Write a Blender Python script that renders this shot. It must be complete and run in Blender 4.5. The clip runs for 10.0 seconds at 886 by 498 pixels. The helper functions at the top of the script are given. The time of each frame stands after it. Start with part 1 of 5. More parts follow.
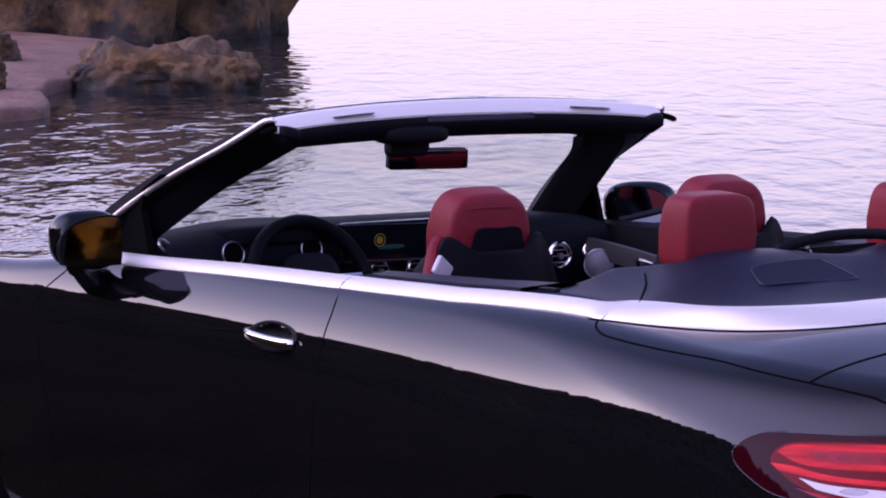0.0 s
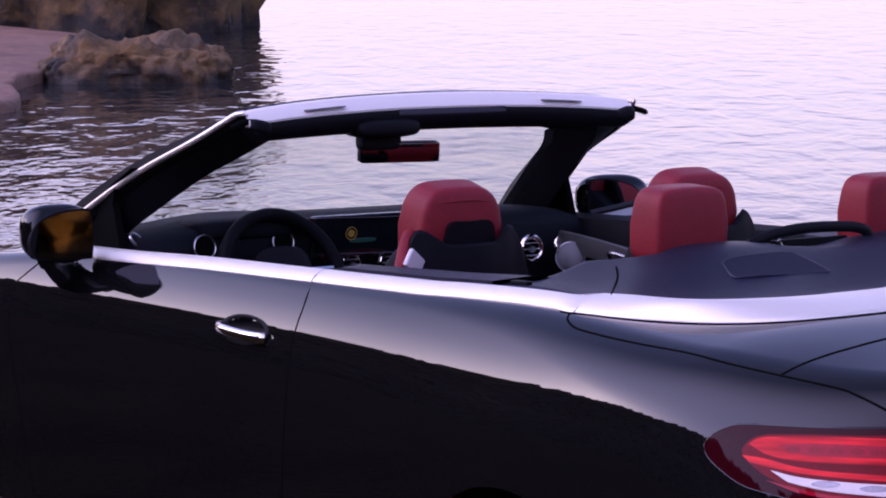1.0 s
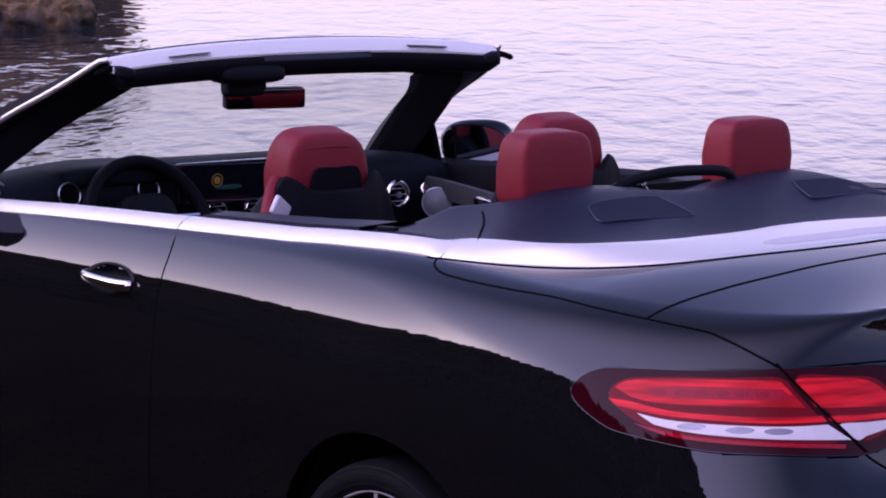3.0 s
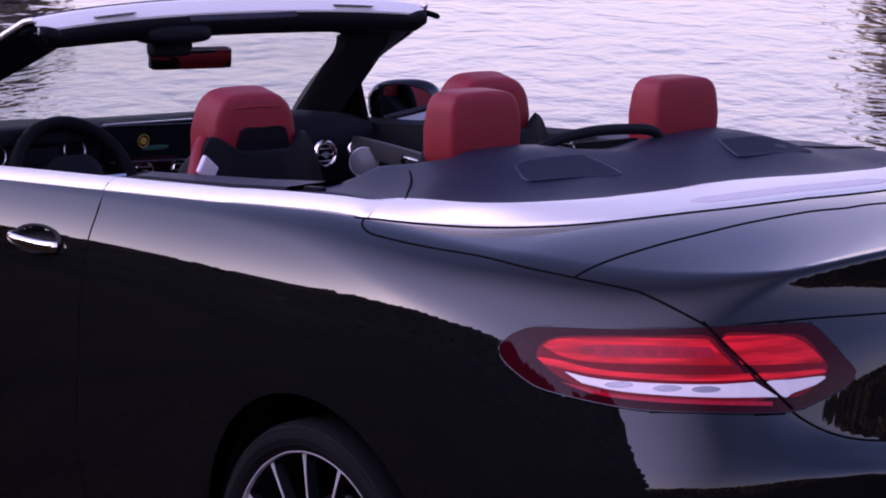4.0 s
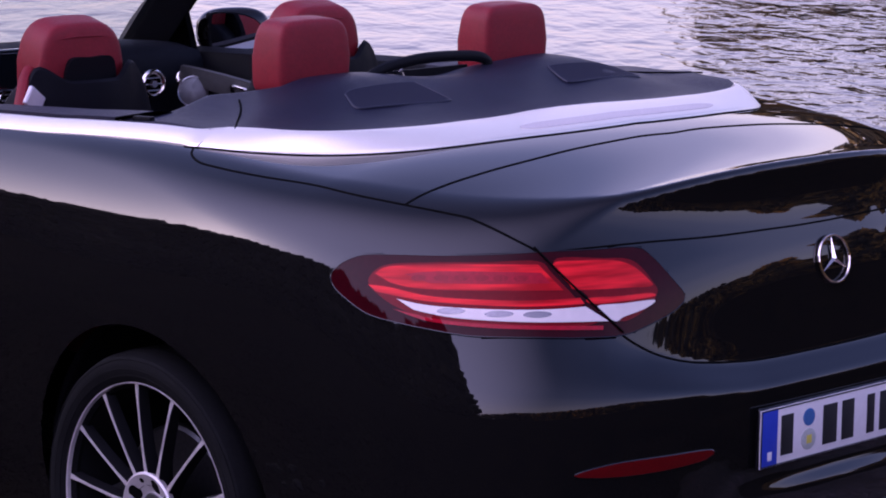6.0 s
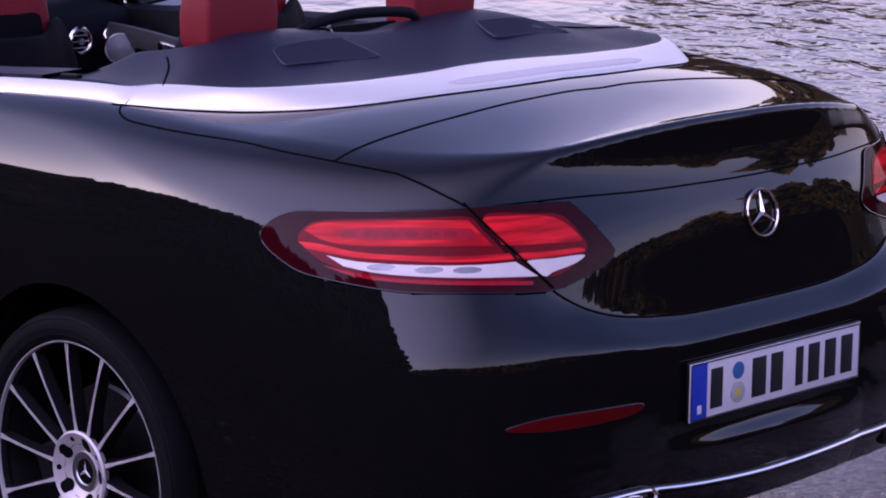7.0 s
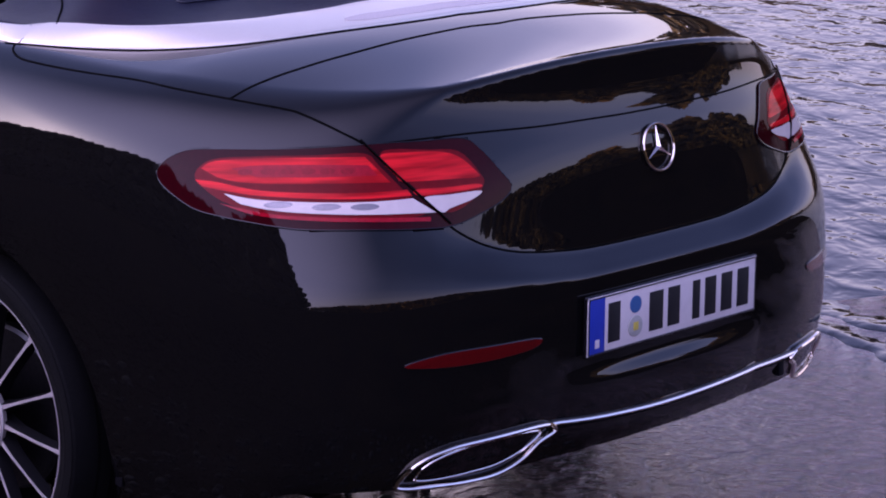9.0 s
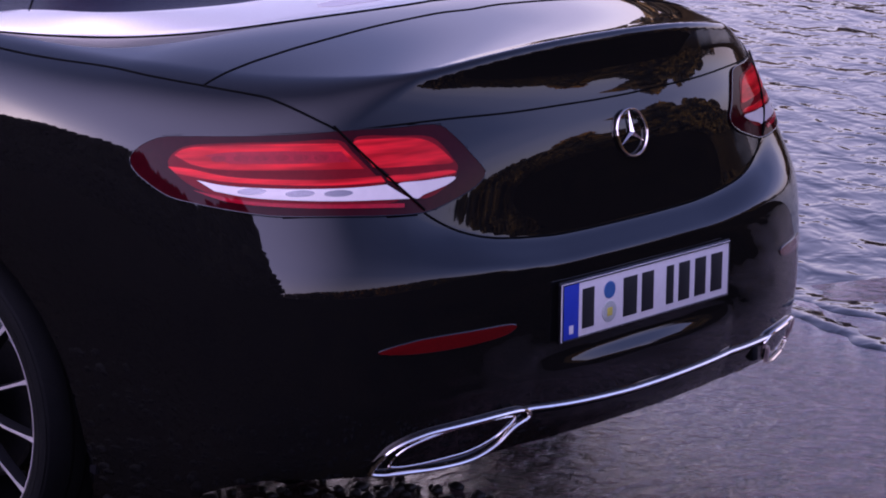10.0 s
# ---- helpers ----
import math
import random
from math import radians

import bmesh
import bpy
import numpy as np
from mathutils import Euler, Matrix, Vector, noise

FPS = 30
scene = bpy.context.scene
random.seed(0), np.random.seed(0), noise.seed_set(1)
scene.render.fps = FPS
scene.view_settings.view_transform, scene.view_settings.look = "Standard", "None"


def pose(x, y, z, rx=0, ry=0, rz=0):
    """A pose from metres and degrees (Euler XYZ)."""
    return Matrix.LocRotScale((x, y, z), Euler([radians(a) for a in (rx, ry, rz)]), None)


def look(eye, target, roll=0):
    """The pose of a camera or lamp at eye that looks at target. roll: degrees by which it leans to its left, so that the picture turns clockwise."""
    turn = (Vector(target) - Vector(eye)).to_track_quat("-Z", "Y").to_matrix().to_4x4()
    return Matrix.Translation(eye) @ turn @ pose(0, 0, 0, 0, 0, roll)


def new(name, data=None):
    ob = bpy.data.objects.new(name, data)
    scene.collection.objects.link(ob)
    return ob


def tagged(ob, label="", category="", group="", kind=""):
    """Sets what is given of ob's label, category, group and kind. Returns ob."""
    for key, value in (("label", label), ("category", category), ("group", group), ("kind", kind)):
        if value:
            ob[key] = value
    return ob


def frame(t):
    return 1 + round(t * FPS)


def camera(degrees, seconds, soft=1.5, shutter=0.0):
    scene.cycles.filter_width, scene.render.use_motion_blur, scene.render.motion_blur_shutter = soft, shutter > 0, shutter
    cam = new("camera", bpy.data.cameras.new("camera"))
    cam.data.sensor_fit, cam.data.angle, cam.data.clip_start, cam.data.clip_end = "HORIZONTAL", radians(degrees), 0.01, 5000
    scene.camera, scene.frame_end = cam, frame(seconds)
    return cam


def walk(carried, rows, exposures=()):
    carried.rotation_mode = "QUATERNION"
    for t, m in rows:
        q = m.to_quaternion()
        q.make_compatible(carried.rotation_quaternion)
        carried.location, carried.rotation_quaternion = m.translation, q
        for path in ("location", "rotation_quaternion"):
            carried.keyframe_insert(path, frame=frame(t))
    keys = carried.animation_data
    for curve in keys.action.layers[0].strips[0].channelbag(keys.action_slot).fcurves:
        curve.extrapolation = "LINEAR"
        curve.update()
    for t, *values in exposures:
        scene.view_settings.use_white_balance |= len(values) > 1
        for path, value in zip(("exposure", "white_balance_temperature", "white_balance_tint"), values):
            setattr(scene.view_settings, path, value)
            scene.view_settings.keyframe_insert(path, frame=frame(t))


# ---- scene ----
cam = camera(18.948, 10.0, soft=1.9)
EYE = (-4.0060, 3.8872, 1.8925)
PATH = [
    (0.0, 82.134, 0.004, -124.609),
    (0.5, 82.103, 0.015, -124.804),
    (1.0, 81.988, 0.002, -125.226),
    (1.5, 81.776, 0.027, -125.852),
    (2.0, 81.497, 0.028, -126.603),
    (2.5, 81.201, -0.007, -127.359),
    (4.0, 79.950, -0.023, -129.717),
    (4.5, 79.564, -0.028, -130.549),
    (5.0, 79.187, -0.039, -131.552),
    (5.5, 78.825, -0.067, -132.517),
    (7.0, 77.446, 0.012, -134.986),
    (7.5, 77.089, -0.012, -135.628),
    (8.0, 76.741, 0.060, -136.201),
    (8.5, 76.395, 0.012, -136.696),
    (9.0, 76.078, -0.004, -137.252),
    (9.5, 75.858, -0.021, -137.635),
    (10.0, 75.779, 0.042, -137.845),
]
walk(cam, [(t, pose(*EYE, rx, ry, rz)) for t, rx, ry, rz in PATH],
     exposures=[(0.0, 1.0, 7100, 31), (10.0, 1.0, 7100, 31)])

# ---- light: a clear dusk sky, the sun low behind the tall woods on the left ----
SUN_AZ, SUN_EL = radians(46), radians(6)
world = bpy.data.worlds.new("dusk")
scene.world = world
world.use_nodes = True
wn = world.node_tree.nodes
sky = wn.new("ShaderNodeTexSky")
sky.sky_type, sky.sun_disc = "NISHITA", False
sky.sun_elevation, sky.sun_rotation = SUN_EL, radians(90) - SUN_AZ
sky.air_density, sky.dust_density, sky.ozone_density = 0.8, 5.0, 3.0
# thin haze all round: pale pink low down, violet-blue overhead
haze_co, haze_z, haze = wn.new("ShaderNodeTexCoord"), wn.new("ShaderNodeSeparateXYZ"), wn.new("ShaderNodeValToRGB")
world.node_tree.links.new(haze_co.outputs["Generated"], haze_z.inputs["Vector"])
world.node_tree.links.new(haze_z.outputs["Z"], haze.inputs["Fac"])
haze.color_ramp.interpolation = "EASE"
ramp = haze.color_ramp.elements
ramp[0].position, ramp[0].color = 0.0, (0.83, 0.79, 0.99, 1)
ramp[1].position, ramp[1].color = 1.0, (0.074, 0.060, 0.084, 1)
for at, tone in ((0.11, (0.81, 0.76, 0.94)), (0.18, (0.62, 0.56, 0.735)), (0.26, (0.395, 0.365, 0.52)), (0.40, (0.200, 0.198, 0.325)), (0.65, (0.083, 0.080, 0.136))):
    ramp.new(at).color = (*tone, 1)
part_sky, part_haze, both_sky = wn.new("ShaderNodeVectorMath"), wn.new("ShaderNodeVectorMath"), wn.new("ShaderNodeVectorMath")
part_sky.operation, part_haze.operation = "MULTIPLY", "SCALE"
part_sky.inputs[1].default_value, part_haze.inputs["Scale"].default_value = (1.28, 1.34, 1.82), 5.2
world.node_tree.links.new(sky.outputs["Color"], part_sky.inputs[0])
# the sunset side of the sky is brighter than the far side
glow_dot, glow_map, part_glow = wn.new("ShaderNodeVectorMath"), wn.new("ShaderNodeMapRange"), wn.new("ShaderNodeVectorMath")
glow_dot.operation, part_glow.operation, glow_map.interpolation_type = "DOT_PRODUCT", "SCALE", "SMOOTHSTEP"
glow_dot.inputs[1].default_value = (math.cos(radians(40)), math.sin(radians(40)), 0)
world.node_tree.links.new(haze_co.outputs["Generated"], glow_dot.inputs[0])
world.node_tree.links.new(glow_dot.outputs["Value"], glow_map.inputs["Value"])
glow_map.inputs["From Min"].default_value, glow_map.inputs["From Max"].default_value = -1.0, 0.9
glow_map.inputs["To Min"].default_value, glow_map.inputs["To Max"].default_value = 0.88, 0.90
world.node_tree.links.new(haze.outputs["Color"], part_glow.inputs[0])
world.node_tree.links.new(glow_map.outputs["Result"], part_glow.inputs["Scale"])
# bluish glow added well off the sun to brighten the car's left-hand reflections
lobe_dot, lobe_map, lobe, lobe_add = (wn.new("ShaderNodeVectorMath"), wn.new("ShaderNodeMapRange"), wn.new("ShaderNodeVectorMath"), wn.new("ShaderNodeVectorMath"))
lobe_dot.operation, lobe.operation, lobe_map.interpolation_type = "DOT_PRODUCT", "SCALE", "SMOOTHSTEP"
lobe_dot.inputs[1].default_value = (math.cos(radians(84)) * math.cos(radians(29)), math.sin(radians(84)) * math.cos(radians(29)), math.sin(radians(29)))
world.node_tree.links.new(haze_co.outputs["Generated"], lobe_dot.inputs[0])
world.node_tree.links.new(lobe_dot.outputs["Value"], lobe_map.inputs["Value"])
lobe_map.inputs["From Min"].default_value, lobe_map.inputs["From Max"].default_value = 0.38, 1.0
lobe.inputs[0].default_value = (1.20, 1.24, 2.2)
world.node_tree.links.new(lobe_map.outputs["Result"], lobe.inputs["Scale"])
world.node_tree.links.new(part_glow.outputs["Vector"], lobe_add.inputs[0])
world.node_tree.links.new(lobe.outputs["Vector"], lobe_add.inputs[1])
world.node_tree.links.new(lobe_add.outputs["Vector"], part_haze.inputs[0])
world.node_tree.links.new(part_sky.outputs["Vector"], both_sky.inputs[0])
world.node_tree.links.new(part_haze.outputs["Vector"], both_sky.inputs[1])
world.node_tree.links.new(both_sky.outputs["Vector"], wn["Background"].inputs["Color"])
wn["Background"].inputs["Strength"].default_value = 0.15

sun_data = bpy.data.lights.new("sun", "SUN")
sun_data.energy, sun_data.angle, sun_data.color = 4.6, radians(2), (1.0, 0.62, 0.26)
sun = new("sun", sun_data)
sun.matrix_world = look((60 * math.cos(SUN_AZ), 60 * math.sin(SUN_AZ), 60 * math.tan(SUN_EL)), (0, 0, 0))


# ---- materials ----
def mat(name, color, rough=0.5, metal=0.0, coat=0.0, grain=0.0, scale=40.0, bump=0.0, bump_scale=200.0, blotch=0.0, spec=0.5, emit=None, power=0.0):
    """A principled material: colour broken by grain (fine) and blotches (coarse), with a noise relief."""
    m = bpy.data.materials.new(name)
    m.use_nodes = True
    nt = m.node_tree
    b = nt.nodes["Principled BSDF"]
    b.inputs["Base Color"].default_value = (*color, 1)
    b.inputs["Roughness"].default_value = rough
    b.inputs["Metallic"].default_value = metal
    b.inputs["Coat Weight"].default_value = coat
    b.inputs["Coat Roughness"].default_value = 0.02
    b.inputs["Specular IOR Level"].default_value = spec
    co = nt.nodes.new("ShaderNodeTexCoord")
    if grain or blotch:
        last = None
        for amount, size in ((grain, scale), (blotch, scale / 12)):
            if not amount:
                continue
            n = nt.nodes.new("ShaderNodeTexNoise")
            n.inputs["Scale"].default_value, n.inputs["Detail"].default_value = size, 5
            nt.links.new(co.outputs["Object"], n.inputs["Vector"])
            r = nt.nodes.new("ShaderNodeMapRange")
            r.inputs["From Min"].default_value, r.inputs["From Max"].default_value = 0.3, 0.7
            r.inputs["To Min"].default_value, r.inputs["To Max"].default_value = 1 - amount, 1 + amount
            nt.links.new(n.outputs["Fac"], r.inputs["Value"])
            mx = nt.nodes.new("ShaderNodeVectorMath")
            mx.operation = "SCALE"
            if last is None:
                mx.inputs[0].default_value = color
            else:
                nt.links.new(last.outputs["Vector"], mx.inputs[0])
            nt.links.new(r.outputs["Result"], mx.inputs["Scale"])
            last = mx
        nt.links.new(last.outputs["Vector"], b.inputs["Base Color"])
    if bump:
        n = nt.nodes.new("ShaderNodeTexNoise")
        n.inputs["Scale"].default_value, n.inputs["Detail"].default_value = bump_scale, 4
        nt.links.new(co.outputs["Object"], n.inputs["Vector"])
        bp = nt.nodes.new("ShaderNodeBump")
        bp.inputs["Strength"].default_value, bp.inputs["Distance"].default_value = bump, 0.002
        nt.links.new(n.outputs["Fac"], bp.inputs["Height"])
        nt.links.new(bp.outputs["Normal"], b.inputs["Normal"])
    if emit:
        b.inputs["Emission Color"].default_value = (*emit, 1)
        b.inputs["Emission Strength"].default_value = power
    return m


def glass_mat(name, color=(1, 1, 1), rough=0.0):
    m = bpy.data.materials.new(name)
    m.use_nodes = True
    b = m.node_tree.nodes["Principled BSDF"]
    b.inputs["Base Color"].default_value = (*color, 1)
    b.inputs["Roughness"].default_value, b.inputs["IOR"].default_value = rough, 1.45
    b.inputs["Transmission Weight"].default_value = 1.0
    return m


PAINT = mat("black_metallic_paint", (0.0050, 0.0047, 0.0049), 0.35, 0.0, 1.0, grain=0.12, scale=900, blotch=0.05, spec=0.0)
PIANO = mat("gloss_black_plastic", (0.008, 0.008, 0.010), 0.16, 0, 0.4, grain=0.1, scale=300)
PLASTIC = mat("black_plastic", (0.006, 0.006, 0.008), 0.5, spec=0.09, bump=0.25, bump_scale=900, grain=0.15, scale=400)
GAP = mat("panel_gap", (0.003, 0.003, 0.003), 0.9, spec=0.05, grain=0.2, scale=200)
SATIN = mat("satin_aluminium", (1.0, 0.90, 0.775), 0.45, 0.6, grain=0.04, scale=500, bump=0.02, bump_scale=700)
# the band's satin again, the rail's brightness under the sky put into colour
HEADER_LIT = mat("satin_header_lit", (0.96, 0.86, 0.76), 0.42, 0.2, grain=0.04, scale=500, bump=0.02, bump_scale=700)
CHROME = mat("chrome", (0.94, 0.84, 0.77), 0.07, 1.0, grain=0.03, scale=120)
DARK_CHROME = mat("dark_chrome", (0.20, 0.19, 0.20), 0.22, 1.0, grain=0.05, scale=120)
MACHINED = mat("machined_wheel_face", (0.58, 0.52, 0.51), 0.45, 0.45, grain=0.06, scale=260, bump=0.05, bump_scale=900)
WHEEL_BLACK = mat("wheel_black", (0.006, 0.006, 0.007), 0.5, spec=0.12, grain=0.1, scale=200)
TYRE = mat("tyre_rubber", (0.0045, 0.0045, 0.005), 0.75, spec=0.1, grain=0.2, scale=120, bump=0.3, bump_scale=500, blotch=0.15)
LEATHER_RED = mat("red_leather", (0.220, 0.0135, 0.020), 0.45, spec=0.22, grain=0.12, scale=160, bump=0.35, bump_scale=1100, blotch=0.08)
LEATHER_BLACK = mat("black_leather", (0.0045, 0.0045, 0.0065), 0.55, spec=0.07, grain=0.15, scale=160, bump=0.35, bump_scale=1100, blotch=0.1)
COVER = mat("roof_cover_leather", (0.009, 0.009, 0.021), 0.45, spec=0.18, grain=0.14, scale=200, bump=0.4, bump_scale=900, blotch=0.12)
MESH_CLOTH = mat("speaker_cloth", (0.011, 0.012, 0.026), 0.75, spec=0.2, grain=0.3, scale=1500, bump=0.5, bump_scale=2500)
DASH = mat("dashboard_leather", (0.007, 0.008, 0.011), 0.55, grain=0.15, scale=160, bump=0.3, bump_scale=900, spec=0.06)
WOOD = mat("grey_ash_trim", (0.055, 0.052, 0.050), 0.45, grain=0.15, scale=60, blotch=0.06, bump=0.03, bump_scale=200)
ALU = mat("brushed_aluminium", (0.55, 0.55, 0.58), 0.32, 1.0, grain=0.08, scale=400)
# darker copy of the mirror silver: the near glass's dark reflection is in its colour
DARKENED_MIRROR = mat("darkened_mirror_silver", (0.15, 0.145, 0.17), 0.02, 1.0)
MIRROR = mat("mirror_silver", (0.38, 0.38, 0.42), 0.01, 1.0)
LAMP_RED = mat("red_lamp_lens", (0.19, 0.005, 0.009), 0.12, 0, 0.26, grain=0.10, scale=90, blotch=0.1, spec=0.0)
LAMP_BRIGHT = mat("bright_red_lamp_bar", (0.78, 0.012, 0.020), 0.25, 0, 0.35, spec=0.0)
lb = LAMP_BRIGHT.node_tree
lb_co, lb_map, lb_noise, lb_ramp = lb.nodes.new("ShaderNodeTexCoord"), lb.nodes.new("ShaderNodeMapping"), lb.nodes.new("ShaderNodeTexNoise"), lb.nodes.new("ShaderNodeValToRGB")
lb_map.inputs["Scale"].default_value = (7, 7, 75)
lb_noise.inputs["Scale"].default_value, lb_noise.inputs["Detail"].default_value = 1.0, 2
lb_ramp.color_ramp.elements[0].position, lb_ramp.color_ramp.elements[1].position = .34, .62
lb_ramp.color_ramp.elements[0].color, lb_ramp.color_ramp.elements[1].color = (0.46, 0.006, 0.009, 1), (1.0, 0.020, 0.026, 1)
lb.links.new(lb_co.outputs["Object"], lb_map.inputs["Vector"])
lb.links.new(lb_map.outputs["Vector"], lb_noise.inputs["Vector"])
lb.links.new(lb_noise.outputs["Fac"], lb_ramp.inputs["Fac"])
lb.links.new(lb_ramp.outputs["Color"], lb.nodes["Principled BSDF"].inputs["Base Color"])
LAMP_DARK = mat("dark_red_lamp_edge", (0.034, 0.0016, 0.004), 0.12, 0, 0.26, grain=0.1, scale=90, spec=0.0)
LAMP_CELL = mat("red_lamp_cell", (0.42, 0.007, 0.020), 0.2, 0, 0.45, grain=0.15, scale=120, spec=0.0)
LAMP_CELL_DARK = mat("red_lamp_cell_shadow", (0.33, 0.006, 0.016), 0.2, 0, 0.45, grain=0.2, scale=150, spec=0.0)
LAMP_WHITE = mat("clear_lamp_bar", (0.80, 0.69, 0.64), 0.3, 0, 1.0, grain=0.03, scale=60, blotch=0.06, spec=0.0)
LAMP_GREY = mat("lamp_reflector_cup", (0.30, 0.27, 0.28), 0.25, 0.3, 1.0, grain=0.1, scale=200)
REFLECTOR = mat("red_reflector", (0.11, 0.001, 0.003), 0.2, 0, 0.8, grain=0.2, scale=400)
PLATE = mat("plate_white", (0.74, 0.67, 0.67), 0.4, grain=0.03, scale=80, blotch=0.03)
PLATE_BLUE = mat("plate_blue", (0.010, 0.045, 0.42), 0.4, grain=0.04, scale=80)
PLATE_BLACK = mat("plate_black", (0.008, 0.008, 0.010), 0.5, grain=0.1, scale=80)
SEAL_BLUE = mat("seal_blue", (0.03, 0.13, 0.33), 0.45, grain=0.1, scale=200)
SEAL_YELLOW = mat("seal_yellow", (0.62, 0.50, 0.10), 0.45, grain=0.1, scale=200)
SEAL_GREY = mat("seal_grey", (0.42, 0.42, 0.40), 0.45, grain=0.1, scale=200)
WINDSHIELD = glass_mat("windscreen_glass", (0.90, 0.95, 0.93))
SCREEN = mat("screen_glass", (0.004, 0.006, 0.008), 0.08, 0, 0.5, grain=0.1, scale=50)
SCREEN_TEAL = mat("screen_teal_glow", (0.0, 0.01, 0.012), 0.3, emit=(0.02, 0.30, 0.32), power=0.022)
SCREEN_GOLD = mat("screen_gold_glow", (0.02, 0.015, 0.005), 0.3, emit=(0.9, 0.60, 0.20), power=0.035)


# ---- building tools ----
def mesh_part(name, verts, faces, material, parent=None, label="", normals=None, smooth=True):
    me = bpy.data.meshes.new(name)
    me.from_pydata([tuple(map(float, p)) for p in verts], [], [tuple(map(int, q)) for q in faces])
    me.materials.append(material)
    if smooth:
        me.polygons.foreach_set("use_smooth", [True] * len(me.polygons))
    me.update()
    if normals is not None:
        me.normals_split_custom_set_from_vertices([tuple(map(float, q)) for q in normals])
    ob = new(name, me)
    ob.parent = parent
    if label:
        ob["label"] = label
    return ob


def part(name, bm, material, parent=None, label="", smooth=True, sharp=35):
    """Links a bmesh as one mesh object."""
    bmesh.ops.recalc_face_normals(bm, faces=bm.faces)
    for q in bm.faces:
        q.smooth = smooth
    if smooth:
        for ed in bm.edges:
            if len(ed.link_faces) == 2 and ed.calc_face_angle(0) > radians(sharp):
                ed.smooth = False
    me = bpy.data.meshes.new(name)
    bm.to_mesh(me)
    bm.free()
    me.materials.append(material)
    ob = new(name, me)
    ob.parent = parent
    if label:
        ob["label"] = label
    return ob


def box(sx, sy, sz, m=Matrix(), bevel=0.0, seg=3, bm=None):
    bm = bm or bmesh.new()
    made = bmesh.ops.create_cube(bm, size=1, matrix=m @ Matrix.Diagonal((sx, sy, sz, 1)))["verts"]
    if bevel:
        edges = list({ed for q in made for ed in q.link_edges})
        bmesh.ops.bevel(bm, geom=edges, offset=bevel, segments=seg, profile=0.6, affect="EDGES")
    return bm


def spline(points, n=8, closed=False):
    """Catmull-Rom through the points, n steps a stretch."""
    p = np.asarray(points, float)
    k = len(p)
    out = []
    for i in range(k if closed else k - 1):
        q = [p[(i + j) % k] if closed else p[min(max(i + j, 0), k - 1)] for j in (-1, 0, 1, 2)]
        for f in np.arange(n) / n:
            out.append(q[1] + .5 * f * (q[2] - q[0] + f * (2 * q[0] - 5 * q[1] + 4 * q[2] - q[3] + f * (3 * (q[1] - q[2]) + q[3] - q[0]))))
    if not closed:
        out.append(p[-1])
    return np.array(out)


def tube(points, radius, sides=8, closed=False, flat=1.0, up=(0, 0, 1), bm=None):
    """A bar along the points; flat squeezes it along its second axis. radius: one, or one a point."""
    bm = bm or bmesh.new()
    p = [Vector(q) for q in points]
    n = len(p)
    rad = [radius] * n if np.isscalar(radius) else list(radius)
    rings = []
    for i in range(n):
        a = p[(i - 1) % n] if closed or i else p[0]
        b = p[(i + 1) % n] if closed or i < n - 1 else p[-1]
        d = (b - a).normalized()
        s = d.cross(Vector(up))
        s = (s if s.length > 1e-4 else d.cross(Vector((1, 0, 0)))).normalized()
        w = s.cross(d)
        rings.append([bm.verts.new(p[i] + rad[i] * (math.cos(2 * math.pi * j / sides) * s + flat * math.sin(2 * math.pi * j / sides) * w)) for j in range(sides)])
    for i in range(n if closed else n - 1):
        r, q = rings[i], rings[(i + 1) % n]
        for j in range(sides):
            bm.faces.new((r[j], r[(j + 1) % sides], q[(j + 1) % sides], q[j]))
    if not closed:
        bm.faces.new(rings[0])
        bm.faces.new(rings[-1][::-1])
    return bm


def lathe(profile, n=48, m=Matrix(), closed=True, bm=None):
    """Turns (radius, height) pairs about z, placed by m."""
    bm = bm or bmesh.new()
    rings = [[bm.verts.new(m @ Vector((r * math.cos(2 * math.pi * j / n), r * math.sin(2 * math.pi * j / n), h))) for j in range(n)] for r, h in profile]
    k = len(rings)
    for i in range(k if closed else k - 1):
        a, b = rings[i], rings[(i + 1) % k]
        for j in range(n):
            bm.faces.new((a[j], a[(j + 1) % n], b[(j + 1) % n], b[j]))
    return bm


def disc(radius, thick, m=Matrix(), n=40, bm=None, dome=0.0):
    return lathe([(1e-4, thick / 2 + dome), (radius * .55, thick / 2 + dome * .7), (radius * .96, thick / 2), (radius, thick / 2 - thick * .2), (radius, -thick / 2), (1e-4, -thick / 2)], n, m, False, bm)


def cushion(sx, sy, sz, m=Matrix(), e1=0.45, e2=0.45, nu=28, nv=20, warp=None):
    """A rounded box (superellipsoid) of full size sx, sy, sz; warp(x, y, z) in the range -1 to 1 reshapes it."""
    bm = bmesh.new()

    def pw(c, e):
        return math.copysign(abs(c) ** e, c)
    rows = []
    for i in range(nv + 1):
        a = -math.pi / 2 + math.pi * i / nv
        row = []
        for j in range(nu):
            b = 2 * math.pi * j / nu
            x, y, z = pw(math.cos(a), e1) * pw(math.cos(b), e2), pw(math.cos(a), e1) * pw(math.sin(b), e2), pw(math.sin(a), e1)
            if warp:
                x, y, z = warp(x, y, z)
            row.append(bm.verts.new(m @ Vector((x * sx / 2, y * sy / 2, z * sz / 2))))
        rows.append(row)
    for i in range(nv):
        for j in range(nu):
            bm.faces.new((rows[i][j], rows[i][(j + 1) % nu], rows[i + 1][(j + 1) % nu], rows[i + 1][j]))
    bmesh.ops.remove_doubles(bm, verts=bm.verts, dist=1e-5)
    return bm


